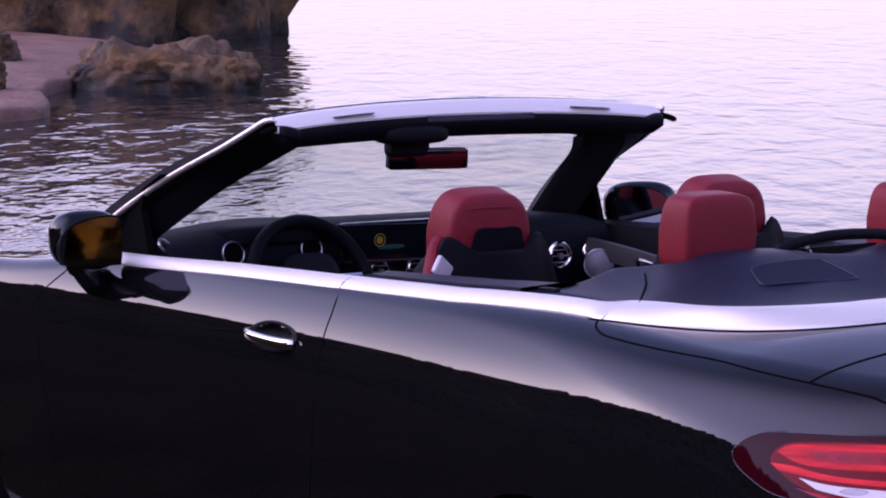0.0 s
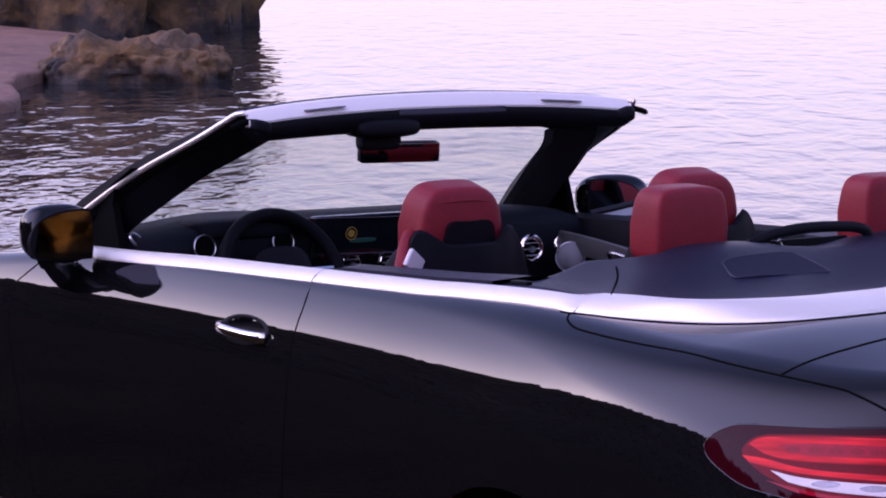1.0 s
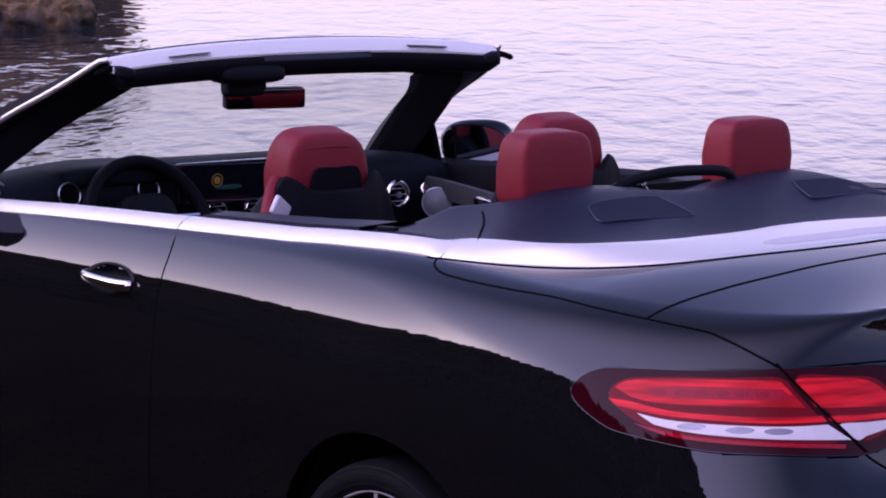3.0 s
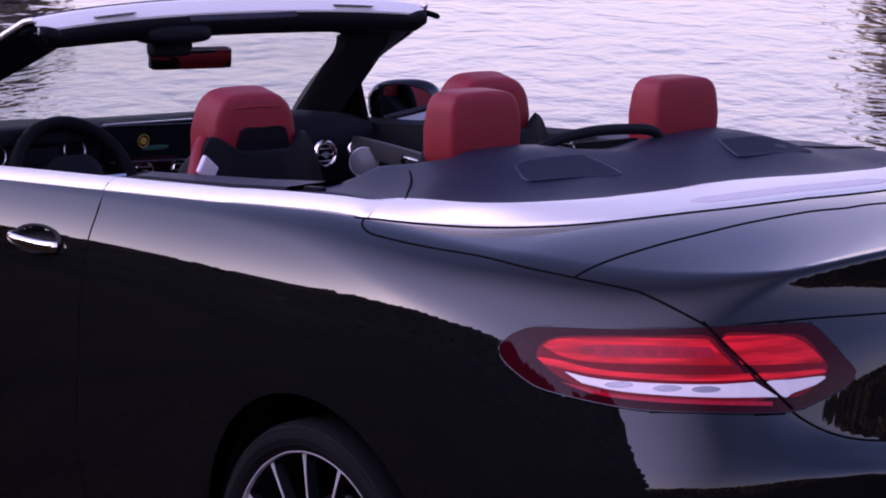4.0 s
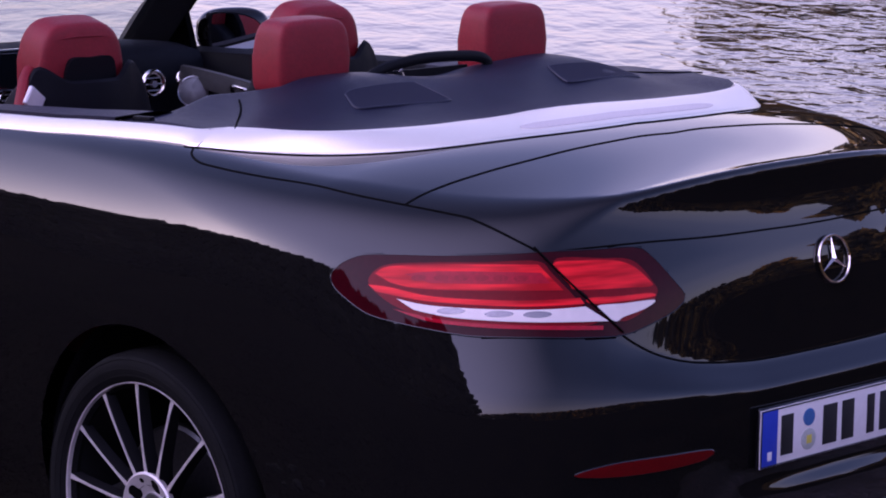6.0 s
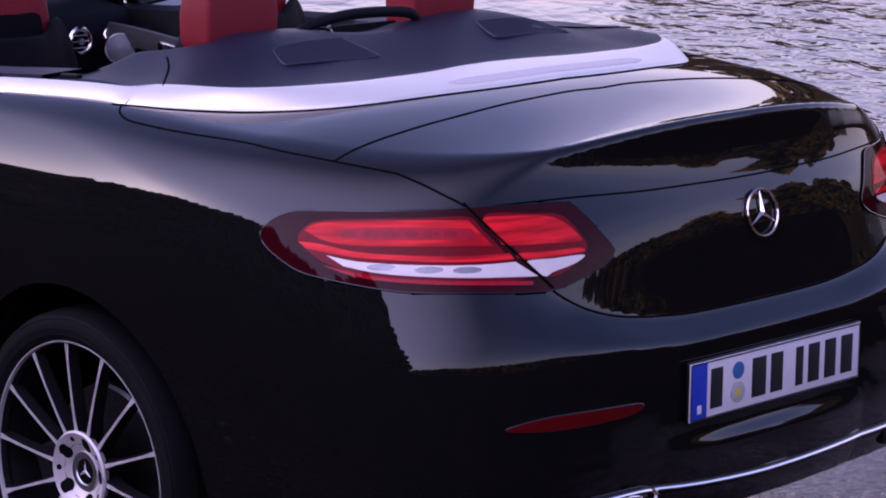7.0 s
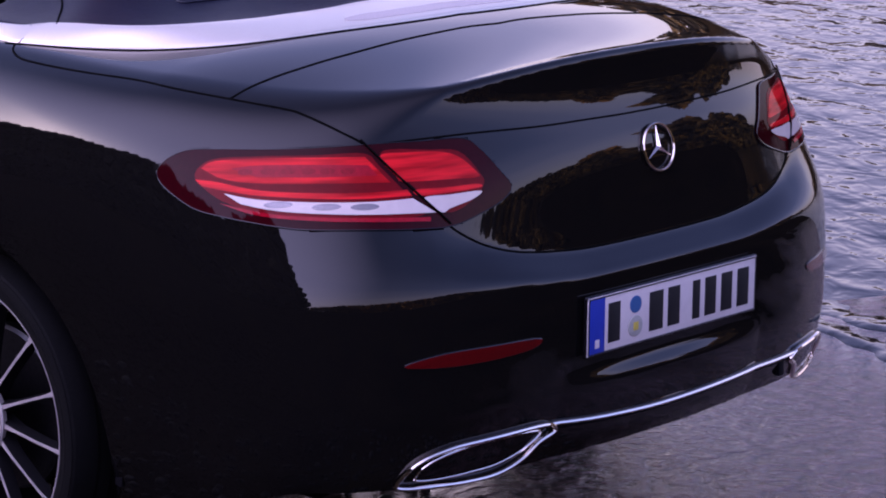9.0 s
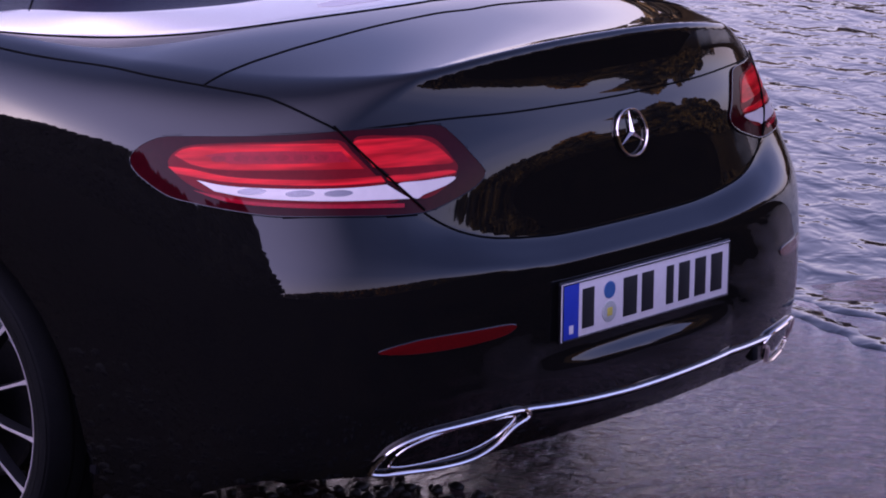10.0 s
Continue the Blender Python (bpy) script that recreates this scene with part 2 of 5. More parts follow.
# car body envelope, in the car's own frame: x forward from the rear axle, y to the left, z up from the ground
ZB = np.array([.14, .22, .30, .40, .50, .608, .646, .69, .75, .82, .88, .92, .96, 1.00, 1.05, 1.12])
BW = np.array([.80, .835, .860, .880, .893, .902, .904, .905, .905, .900, .889, .878, .861, .836, .795, .73])   # half width at each height
AR = np.array([.86, .93, .985, 1.008, 1.016, 1.020, 1.019, 1.004, .985, .965, .944, .932, .926, .930, .925, .90])  # tail reach at each height
PE = np.array([4.2, 4.2, 4.1, 3.95, 3.80, 3.62, 3.53, 3.42, 3.24, 3.04, 2.96, 2.92, 2.9, 2.9, 2.9, 2.9])             # squareness of the rear corners


def sstep(a, b, x):
    k = np.clip((x - a) / (b - a), 0, 1)
    return k * k * (3 - 2 * k)


def smooth_table(z, tab):
    zz = np.linspace(ZB[0], ZB[-1], 60)
    t = np.interp(zz, ZB, tab)
    for _ in range(3):
        t[1:-1] = (t[:-2] + 2 * t[1:-1] + t[2:]) / 4
    z = np.clip(z, ZB[0], ZB[-1])
    k = (z - zz[0]) / (zz[1] - zz[0])
    i = np.clip(k.astype(int), 1, 57)
    f = k - i
    p0, p1, p2, p3 = t[i - 1], t[i], t[i + 1], t[np.minimum(i + 2, 59)]
    return p1 + .5 * f * (p2 - p0 + f * (2 * p0 - 5 * p1 + 4 * p2 - p3 + f * (3 * (p1 - p2) + p3 - p0)))


def envelope(x, y, z):
    """Below zero inside the body."""
    y = np.abs(y)
    b = smooth_table(z, BW)
    # the waist between the wheels, the haunch over the rear wheel, the narrowing nose
    b = b - .020 * sstep(.25, .95, x) * (1 - sstep(1.6, 2.3, x)) - .03 * sstep(2.9, 3.6, x)
    b = b + .012 * np.exp(-((x - .05) / .42) ** 2 - ((z - .72) / .16) ** 2)
    # the bumper's ledge runs up to the boot lid's lower edge, which rises towards the lamps
    lid_z = .660 + .010 * (np.minimum(y, .56) / .297) ** 3.7
    a = smooth_table(z, AR) - .040 * sstep(.630 - .018 * sstep(.50, .20, y), lid_z, z) * (1 - sstep(.60, .868, z)) * sstep(.68, .47, y)
    a = a + .017 * (1 - sstep(.410, .447, z)) * np.clip(1 - (y / .31) ** 2, 0, 1)
    p = smooth_table(z, PE)
    g = (np.clip(-x / a, 0, None) ** p + (y / b) ** p) ** (1 / p) - 1
    side = g * .9
    # deck: crowned, falling towards the corners, with a lifted tail edge
    h = 1.050 - .044 * sstep(-.40, -.88, x) + .011 * sstep(-.86, -.945, x) - .075 * (y / .8) ** 2.4 * sstep(.15, -.75, x) - .012 * (y / .8) ** 2
    h = h - .06 * sstep(1.7, 2.5, x) - .05 * sstep(2.3, 3.4, x)
    top = z - h
    k = .035 + .060 * sstep(.45, -.50, x) * sstep(.25, .6, y) - .075 * sstep(-.45, -.88, x) * sstep(.82, .30, y)
    k = np.maximum(k, .017)
    d = np.maximum(k - np.abs(side - top), 0)
    return np.maximum(side, top) + d * d / (4 * k)


RHO, ZC = .42, .62


def place(u, v):
    """A point of the body surface: u is x ahead of the rear axle, or minus the plan angle behind it; v the angle up the flank."""
    u, v = np.broadcast_arrays(np.asarray(u, float), np.asarray(v, float))
    ph = np.where(u < 0, -u, 0)
    ox, oy = np.where(u > 0, u, -RHO * np.sin(ph)), RHO * np.cos(ph)
    dx, dy = -np.sin(ph) * np.cos(v), np.cos(ph) * np.cos(v)
    dz = np.sin(v)
    lo, hi = np.zeros(u.shape), np.full(u.shape, 1.1)
    for _ in range(34):
        m = (lo + hi) / 2
        ins = envelope(ox + m * dx, oy + m * dy, ZC + m * dz) < 0
        lo, hi = np.where(ins, m, lo), np.where(ins, hi, m)
    return np.stack([ox + lo * dx, oy + lo * dy, ZC + lo * dz], -1)


def outward(p):
    p = np.asarray(p, float)
    e = 2e-3
    n = np.stack([envelope(*(p + e * d).T) - envelope(*(p - e * d).T) for d in np.eye(3)], -1) if p.ndim == 2 else None
    return n / np.linalg.norm(n, axis=1, keepdims=True)


# ---- ramp, water, rocks and woods ----
WATER_Z = -0.052


def ground_height(x, y):
    """The ramp dips under the water ahead and to the right; the banks on the left and behind rise to the woods."""
    z = -.0428 * x + .0220 * y + .30 * np.clip(y - .95, 0, 3.6) * sstep(-2.5, 1.0, x)
    r = np.hypot(x, y)
    az = np.degrees(np.arctan2(y, x))
    bank = sstep(-12, 0, az) + sstep(-112, -124, az)
    head = sstep(-46, -50, az) * (1 - sstep(-112, -124, az)) * sstep(46, 54, r)
    far = sstep(7, 26, r)
    return z * (1 - far) + (-1.6 + 2.7 * np.clip(bank + head, 0, 1)) * far


def noise_mat(name, low, high, scale, rough_lo, rough_hi, bump, bump_scale, coords="Object", stretch=(1, 1, 1), dist=0.02, spec=0.5, fine=8):
    m = bpy.data.materials.new(name)
    m.use_nodes = True
    nt = m.node_tree
    b = nt.nodes["Principled BSDF"]
    b.inputs["Specular IOR Level"].default_value = spec
    co = nt.nodes.new("ShaderNodeTexCoord")
    mp = nt.nodes.new("ShaderNodeMapping")
    mp.inputs["Scale"].default_value = stretch
    nt.links.new(co.outputs[coords], mp.inputs["Vector"])
    n1, n2 = nt.nodes.new("ShaderNodeTexNoise"), nt.nodes.new("ShaderNodeTexNoise")
    n1.inputs["Scale"].default_value, n1.inputs["Detail"].default_value, n1.inputs["Roughness"].default_value = scale, 8, .65
    n2.inputs["Scale"].default_value, n2.inputs["Detail"].default_value, n2.inputs["Roughness"].default_value = bump_scale, fine, .6
    for q in (n1, n2):
        nt.links.new(mp.outputs["Vector"], q.inputs["Vector"])
    rp = nt.nodes.new("ShaderNodeValToRGB")
    rp.color_ramp.elements[0].position, rp.color_ramp.elements[1].position = .32, .68
    rp.color_ramp.elements[0].color, rp.color_ramp.elements[1].color = (*low, 1), (*high, 1)
    nt.links.new(n1.outputs["Fac"], rp.inputs["Fac"])
    nt.links.new(rp.outputs["Color"], b.inputs["Base Color"])
    mr = nt.nodes.new("ShaderNodeMapRange")
    mr.inputs["From Min"].default_value, mr.inputs["From Max"].default_value = .35, .65
    mr.inputs["To Min"].default_value, mr.inputs["To Max"].default_value = rough_lo, rough_hi
    nt.links.new(n1.outputs["Fac"], mr.inputs["Value"])
    nt.links.new(mr.outputs["Result"], b.inputs["Roughness"])
    bp = nt.nodes.new("ShaderNodeBump")
    bp.inputs["Strength"].default_value, bp.inputs["Distance"].default_value = bump, dist
    nt.links.new(n2.outputs["Fac"], bp.inputs["Height"])
    nt.links.new(bp.outputs["Normal"], b.inputs["Normal"])
    return m


GROUND = noise_mat("wet_concrete", (0.014, 0.008, 0.009), (0.26, 0.15, 0.16), 20.0, 0.08, 0.20, 1.0, 20, dist=.050, fine=5)
wet = GROUND.node_tree
wc_, sep, mr2 = wet.nodes.new("ShaderNodeTexCoord"), wet.nodes.new("ShaderNodeSeparateXYZ"), wet.nodes.new("ShaderNodeMapRange")
wet.links.new(wc_.outputs["Object"], sep.inputs["Vector"])
# uneven borders between wet concrete and the darkened ground
fray, fray_amt = wet.nodes.new("ShaderNodeTexNoise"), wet.nodes.new("ShaderNodeMapRange")
fray.inputs["Scale"].default_value, fray.inputs["Detail"].default_value = 2.2, 8
wet.links.new(wc_.outputs["Object"], fray.inputs["Vector"])
wet.links.new(fray.outputs["Fac"], fray_amt.inputs["Value"])
fray_amt.inputs["From Min"].default_value, fray_amt.inputs["From Max"].default_value = .25, .75
fray_amt.inputs["To Min"].default_value, fray_amt.inputs["To Max"].default_value = -.55, .55
edge_y, edge_x = wet.nodes.new("ShaderNodeMath"), wet.nodes.new("ShaderNodeMath")
for node, axis in ((edge_y, "Y"), (edge_x, "X")):
    wet.links.new(sep.outputs[axis], node.inputs[0])
    wet.links.new(fray_amt.outputs["Result"], node.inputs[1])
wet.links.new(edge_y.outputs["Value"], mr2.inputs["Value"])
mr2.inputs["From Min"].default_value, mr2.inputs["From Max"].default_value = -0.5, 0.2
mr2.inputs["To Min"].default_value, mr2.inputs["To Max"].default_value = 1.0, 0.0
# the wet film ends where the darkened, mostly unseen ground begins
span, dry, film = wet.nodes.new("ShaderNodeVectorMath"), wet.nodes.new("ShaderNodeMapRange"), wet.nodes.new("ShaderNodeMath")
span.operation, film.operation = "LENGTH", "MULTIPLY"
wet.links.new(wc_.outputs["Object"], span.inputs[0])
wet.links.new(span.outputs["Value"], dry.inputs["Value"])
dry.inputs["From Min"].default_value, dry.inputs["From Max"].default_value = 3.0, 5.0
dry.inputs["To Min"].default_value, dry.inputs["To Max"].default_value = 1.0, 0.0
wet.links.new(mr2.outputs["Result"], film.inputs[0])
behind, damp_end = wet.nodes.new("ShaderNodeMapRange"), wet.nodes.new("ShaderNodeMath")
damp_end.operation = "MULTIPLY"
behind.inputs["From Min"].default_value, behind.inputs["From Max"].default_value = -2.0, -1.3
wet.links.new(edge_x.outputs["Value"], behind.inputs["Value"])
wet.links.new(dry.outputs["Result"], damp_end.inputs[0])
wet.links.new(behind.outputs["Result"], damp_end.inputs[1])
wet.links.new(damp_end.outputs["Value"], film.inputs[1])
wet.links.new(film.outputs["Value"], wet.nodes["Principled BSDF"].inputs["Specular IOR Level"])
half_film = wet.nodes.new("ShaderNodeMath")
half_film.operation = "MULTIPLY"
half_film.inputs[1].default_value = 1.0
wet.links.new(film.outputs["Value"], half_film.inputs[0])
wet.links.new(half_film.outputs["Value"], wet.nodes["Principled BSDF"].inputs["Coat Weight"])
wet.nodes["Principled BSDF"].inputs["Specular Tint"].default_value = (1.0, 0.80, 0.84, 1)
wet.nodes["Principled BSDF"].inputs["Coat Roughness"].default_value = 0.12
wet.links.new(wet.nodes["Bump"].outputs["Normal"], wet.nodes["Principled BSDF"].inputs["Coat Normal"])
# shade put into colour: ground left, under and behind the car; broad damp patches on the concrete
shade_left, damp = wet.nodes.new("ShaderNodeMapRange"), wet.nodes.new("ShaderNodeTexNoise")
wet.links.new(edge_y.outputs["Value"], shade_left.inputs["Value"])
shade_left.inputs["From Min"].default_value, shade_left.inputs["From Max"].default_value = -0.2, 0.5
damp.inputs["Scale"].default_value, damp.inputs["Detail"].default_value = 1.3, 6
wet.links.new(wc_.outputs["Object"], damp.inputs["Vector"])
tone, shade_mix = wet.nodes.new("ShaderNodeMapRange"), wet.nodes.new("ShaderNodeMix")
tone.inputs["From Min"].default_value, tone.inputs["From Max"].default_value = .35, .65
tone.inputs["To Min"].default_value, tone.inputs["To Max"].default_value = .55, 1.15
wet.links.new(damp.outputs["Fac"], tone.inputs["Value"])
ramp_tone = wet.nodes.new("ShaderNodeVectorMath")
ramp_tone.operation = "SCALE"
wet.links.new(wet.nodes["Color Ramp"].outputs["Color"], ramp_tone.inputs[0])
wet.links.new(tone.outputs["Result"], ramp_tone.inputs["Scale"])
shade_mix.data_type = "RGBA"
shade_tone = wet.nodes.new("ShaderNodeValToRGB")
shade_tone.color_ramp.elements[0].position, shade_tone.color_ramp.elements[1].position = .32, .70
shade_tone.color_ramp.elements[0].color, shade_tone.color_ramp.elements[1].color = (0.012, 0.009, 0.005, 1), (0.042, 0.030, 0.016, 1)
wet.links.new(fray.outputs["Fac"], shade_tone.inputs["Fac"])
wet.links.new(shade_tone.outputs["Color"], shade_mix.inputs[7])
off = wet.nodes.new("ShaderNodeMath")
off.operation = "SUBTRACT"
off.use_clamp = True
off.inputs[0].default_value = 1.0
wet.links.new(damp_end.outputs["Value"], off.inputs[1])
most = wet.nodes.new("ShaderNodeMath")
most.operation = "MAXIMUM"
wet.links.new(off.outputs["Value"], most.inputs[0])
wet.links.new(shade_left.outputs["Result"], most.inputs[1])
wet.links.new(most.outputs["Value"], shade_mix.inputs[0])
wet.links.new(ramp_tone.outputs["Vector"], shade_mix.inputs[6])
wet.links.new(shade_mix.outputs[2], wet.nodes["Principled BSDF"].inputs["Base Color"])
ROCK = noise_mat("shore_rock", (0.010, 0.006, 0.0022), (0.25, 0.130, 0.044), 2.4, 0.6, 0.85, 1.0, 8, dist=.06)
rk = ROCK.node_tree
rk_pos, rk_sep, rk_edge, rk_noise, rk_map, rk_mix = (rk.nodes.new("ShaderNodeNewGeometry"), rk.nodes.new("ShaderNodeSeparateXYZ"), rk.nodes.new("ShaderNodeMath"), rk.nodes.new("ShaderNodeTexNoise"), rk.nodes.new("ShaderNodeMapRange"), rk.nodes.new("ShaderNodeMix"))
# near-black brown below an uneven height, the mottled stone colour above it
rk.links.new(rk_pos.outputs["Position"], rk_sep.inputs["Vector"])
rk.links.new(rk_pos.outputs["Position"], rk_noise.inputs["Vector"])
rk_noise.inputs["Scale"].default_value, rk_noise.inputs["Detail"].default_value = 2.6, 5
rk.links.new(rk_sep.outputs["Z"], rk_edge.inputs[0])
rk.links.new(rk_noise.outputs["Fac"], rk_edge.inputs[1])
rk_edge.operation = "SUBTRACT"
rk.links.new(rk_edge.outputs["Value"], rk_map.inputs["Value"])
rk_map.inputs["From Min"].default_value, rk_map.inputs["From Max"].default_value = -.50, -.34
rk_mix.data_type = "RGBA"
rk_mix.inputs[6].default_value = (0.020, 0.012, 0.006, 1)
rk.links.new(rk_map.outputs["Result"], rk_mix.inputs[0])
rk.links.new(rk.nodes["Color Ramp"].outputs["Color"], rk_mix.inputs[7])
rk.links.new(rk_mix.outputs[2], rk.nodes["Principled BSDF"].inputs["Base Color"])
SLAB = noise_mat("pink_granite_slab", (0.15, 0.068, 0.042), (0.31, 0.165, 0.112), 2.6, 0.6, 0.85, 1.0, 7, dist=.06)
FOLIAGE = noise_mat("woodland", (0.014, 0.011, 0.006), (0.095, 0.068, 0.026), 0.8, 0.8, 0.95, 0.5, 3, dist=.2)
# woodland again, the low sun's gold put into the colour of scattered clumps
FOLIAGE_SUNLIT = noise_mat("sunlit_gold_woodland", (0.020, 0.016, 0.006), (0.36, 0.21, 0.046), 0.45, 0.8, 0.95, 0.5, 3, dist=.2)
FOLIAGE_SUNLIT.node_tree.nodes["Color Ramp"].color_ramp.elements[0].position = .46


def water_material():
    m = bpy.data.materials.new("rippled_water")
    m.use_nodes = True
    nt = m.node_tree
    b = nt.nodes["Principled BSDF"]
    b.inputs["Base Color"].default_value = (0.012, 0.014, 0.016, 1)
    b.inputs["Roughness"].default_value, b.inputs["IOR"].default_value = 0.05, 1.33
    co = nt.nodes.new("ShaderNodeTexCoord")
    near, reach = nt.nodes.new("ShaderNodeVectorMath"), nt.nodes.new("ShaderNodeMapRange")
    near.operation = "LENGTH"
    nt.links.new(co.outputs["Object"], near.inputs[0])
    nt.links.new(near.outputs["Value"], reach.inputs["Value"])
    reach.inputs["From Min"].default_value, reach.inputs["From Max"].default_value = 3.5, 18
    reach.inputs["To Min"].default_value, reach.inputs["To Max"].default_value = 1.0, 0.10
    out = nt.nodes.new("ShaderNodeMapRange")
    nt.links.new(near.outputs["Value"], out.inputs["Value"])
    out.inputs["From Min"].default_value, out.inputs["From Max"].default_value = 4, 16
    out.inputs["To Min"].default_value, out.inputs["To Max"].default_value = 0.25, 1.0
    last = None
    # long lazy swell, broad ripples, and fine ripples close to the shore
    for along, across, dist, turn, fine in ((3.5, 1.4, .030, -38, False), (.62, .36, .030, -36, False), (.46, .24, .022, -30, True), (.14, .11, .008, -50, True)):
        mp = nt.nodes.new("ShaderNodeMapping")
        mp.vector_type = "TEXTURE"
        mp.inputs["Rotation"].default_value = (0, 0, radians(turn))
        mp.inputs["Scale"].default_value = (along, across, 1)
        nt.links.new(co.outputs["Object"], mp.inputs["Vector"])
        n = nt.nodes.new("ShaderNodeTexNoise")
        n.inputs["Scale"].default_value, n.inputs["Detail"].default_value, n.inputs["Roughness"].default_value = 1.0, 2, .5
        n.inputs["Distortion"].default_value = .5
        nt.links.new(mp.outputs["Vector"], n.inputs["Vector"])
        bp = nt.nodes.new("ShaderNodeBump")
        bp.inputs["Strength"].default_value, bp.inputs["Distance"].default_value = 1.0, dist
        nt.links.new((reach if fine else out).outputs["Result"], bp.inputs["Strength"])
        nt.links.new(n.outputs["Fac"], bp.inputs["Height"])
        if last:
            nt.links.new(last.outputs["Normal"], bp.inputs["Normal"])
        last = bp
    nt.links.new(last.outputs["Normal"], b.inputs["Normal"])
    return m


WATER = water_material()


def polar_sheet(name, material, radii, n, height, label, category):
    verts, faces = [(0, 0, float(height(np.array(0.), np.array(0.))))], []
    for r in radii:
        a = np.arange(n) * 2 * math.pi / n
        x, y = r * np.cos(a), r * np.sin(a)
        verts += list(zip(x, y, height(x, y)))
    for j in range(n):
        faces.append((0, 1 + j, 1 + (j + 1) % n))
    for i in range(len(radii) - 1):
        for j in range(n):
            a, b = 1 + i * n, 1 + (i + 1) * n
            faces.append((a + j, b + j, b + (j + 1) % n, a + (j + 1) % n))
    return tagged(mesh_part(name, verts, faces, material), label, category, kind="structure")


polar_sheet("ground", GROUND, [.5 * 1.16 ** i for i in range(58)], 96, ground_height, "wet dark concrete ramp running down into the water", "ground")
polar_sheet("water", WATER, [1.0 * 1.5 ** i for i in range(20)], 72, lambda x, y: np.full(np.shape(x), WATER_Z), "calm rippled lake water mirroring a pale dusk sky", "water")


def rock(name, sx, sy, sz, m, seed, material, label, amount=.2, lump=.4, upright=1.0, group="rocks at the water's edge"):
    """A craggy boulder: a blunt block swollen into rounded lumps with creases between, at three sizes."""
    bm = bmesh.new()
    bmesh.ops.create_icosphere(bm, subdivisions=6, radius=1)
    off = Vector((seed * 7.3, seed * 3.1, seed * 1.7))
    for q in bm.verts:
        d = q.co.normalized()
        p = Vector([math.copysign(abs(c) ** .62, c) * h / 2 for c, h in zip(d, (sx, sy, sz))])
        w = Vector((p.x, p.y, p.z * upright)) / lump + off
        swell = .75 * abs(noise.noise(w)) * 2 + .42 * abs(noise.noise(w * 2.3)) * 2 + .24 * abs(noise.noise(w * 5.1)) * 2 + .10 * noise.noise(w * 13) - .55
        q.co = p + d * amount * swell
    ob = part(name, bm, material, sharp=180)
    ob.matrix_basis = m
    return tagged(ob, label, "rock", group)


# ---- the car: its own frame leans with the ramp ----
UP = Vector((-0.0428, 0.0220, 1.0)).normalized()          # straight up, in the car's frame
LEAN = UP.rotation_difference(Vector((0, 0, 1))).to_matrix().to_4x4()
car = tagged(new("convertible_car"), "black convertible car with red leather headrests, roof down, on wet ramp", "car")
car.empty_display_size = 0.3
car.matrix_basis = LEAN

# seams and edges of the rear body: plan angle behind the axle, angle up the flank
FENDER_SEAM = ((0.000, 0.890), (0.026, 0.881), (0.060, 0.829), (0.110, 0.791), (0.183, 0.772), (0.308, 0.744), (0.449, 0.708), (0.564, 0.654), (0.679, 0.603), (0.787, 0.551), (0.819, 0.527), (0.881, 0.466), (0.924, 0.423), (0.970, 0.349), (1.015, 0.268), (1.058, 0.198), (1.094, 0.157), (1.138, 0.123), (1.197, 0.097), (1.277, 0.081), (1.382, 0.070), (1.571, 0.068))
TRUNK_SEAM = ((0.679, 0.606), (0.738, 0.695), (0.798, 0.771), (0.919, 0.896), (1.142, 1.076), (1.398, 1.190), (1.571, 1.194))
BAND_EDGE = ((0.000, 0.869), (0.038, 0.877), (0.229, 0.932), (0.414, 0.991), (0.664, 1.098), (0.982, 1.273), (1.300, 1.380), (1.571, 1.430))
LIP_SEAM = ((0.914, 0.421), (1.028, 0.437), (1.141, 0.451), (1.271, 0.462), (1.425, 0.476), (1.571, 0.480))
LAMP = ((0.551, 0.376), (0.565, 0.405), (0.587, 0.423), (0.614, 0.433), (0.666, 0.431), (0.758, 0.423), (0.846, 0.421), (0.924, 0.425), (1.027, 0.430), (1.105, 0.435), (1.136, 0.405), (1.171, 0.342), (1.194, 0.291), (1.170, 0.252), (1.120, 0.218), (1.063, 0.191), (0.989, 0.189), (0.913, 0.194), (0.821, 0.200), (0.775, 0.209), (0.728, 0.223), (0.679, 0.240), (0.628, 0.263), (0.585, 0.306), (0.559, 0.343))


def curve_at(tab, q):
    c = spline(tab, 10)
    return np.interp(q, c[:, 0], c[:, 1])


def in_polygon(px, py, poly):
    inside = np.zeros(np.shape(px), bool)
    for (x0, y0), (x1, y1) in zip(poly, np.roll(poly, -1, 0)):
        cross = (y0 > py) != (y1 > py)
        inside ^= cross & (px < (x1 - x0) * (py - y0) / (y1 - y0 + 1e-12) + x0)
    return inside


def belt_v(x):
    """The angle at which the bright belt trim begins, ahead of the axle."""
    return np.interp(x, [0, .43, .85, 1.36, 1.9, 2.0, 3.2], [.885, .825, .818, .797, .758, .75, .72])


def door_rear(z):
    return np.interp(z, [.2, .45, .67, .79, .92, .98, 1.05], [.90, .89, .845, .834, .835, .838, .875])


def front_seam(z):
    return np.interp(z, [.2, .6, .9, .97, 1.05], [2.10, 2.12, 2.20, 2.10, 2.02])


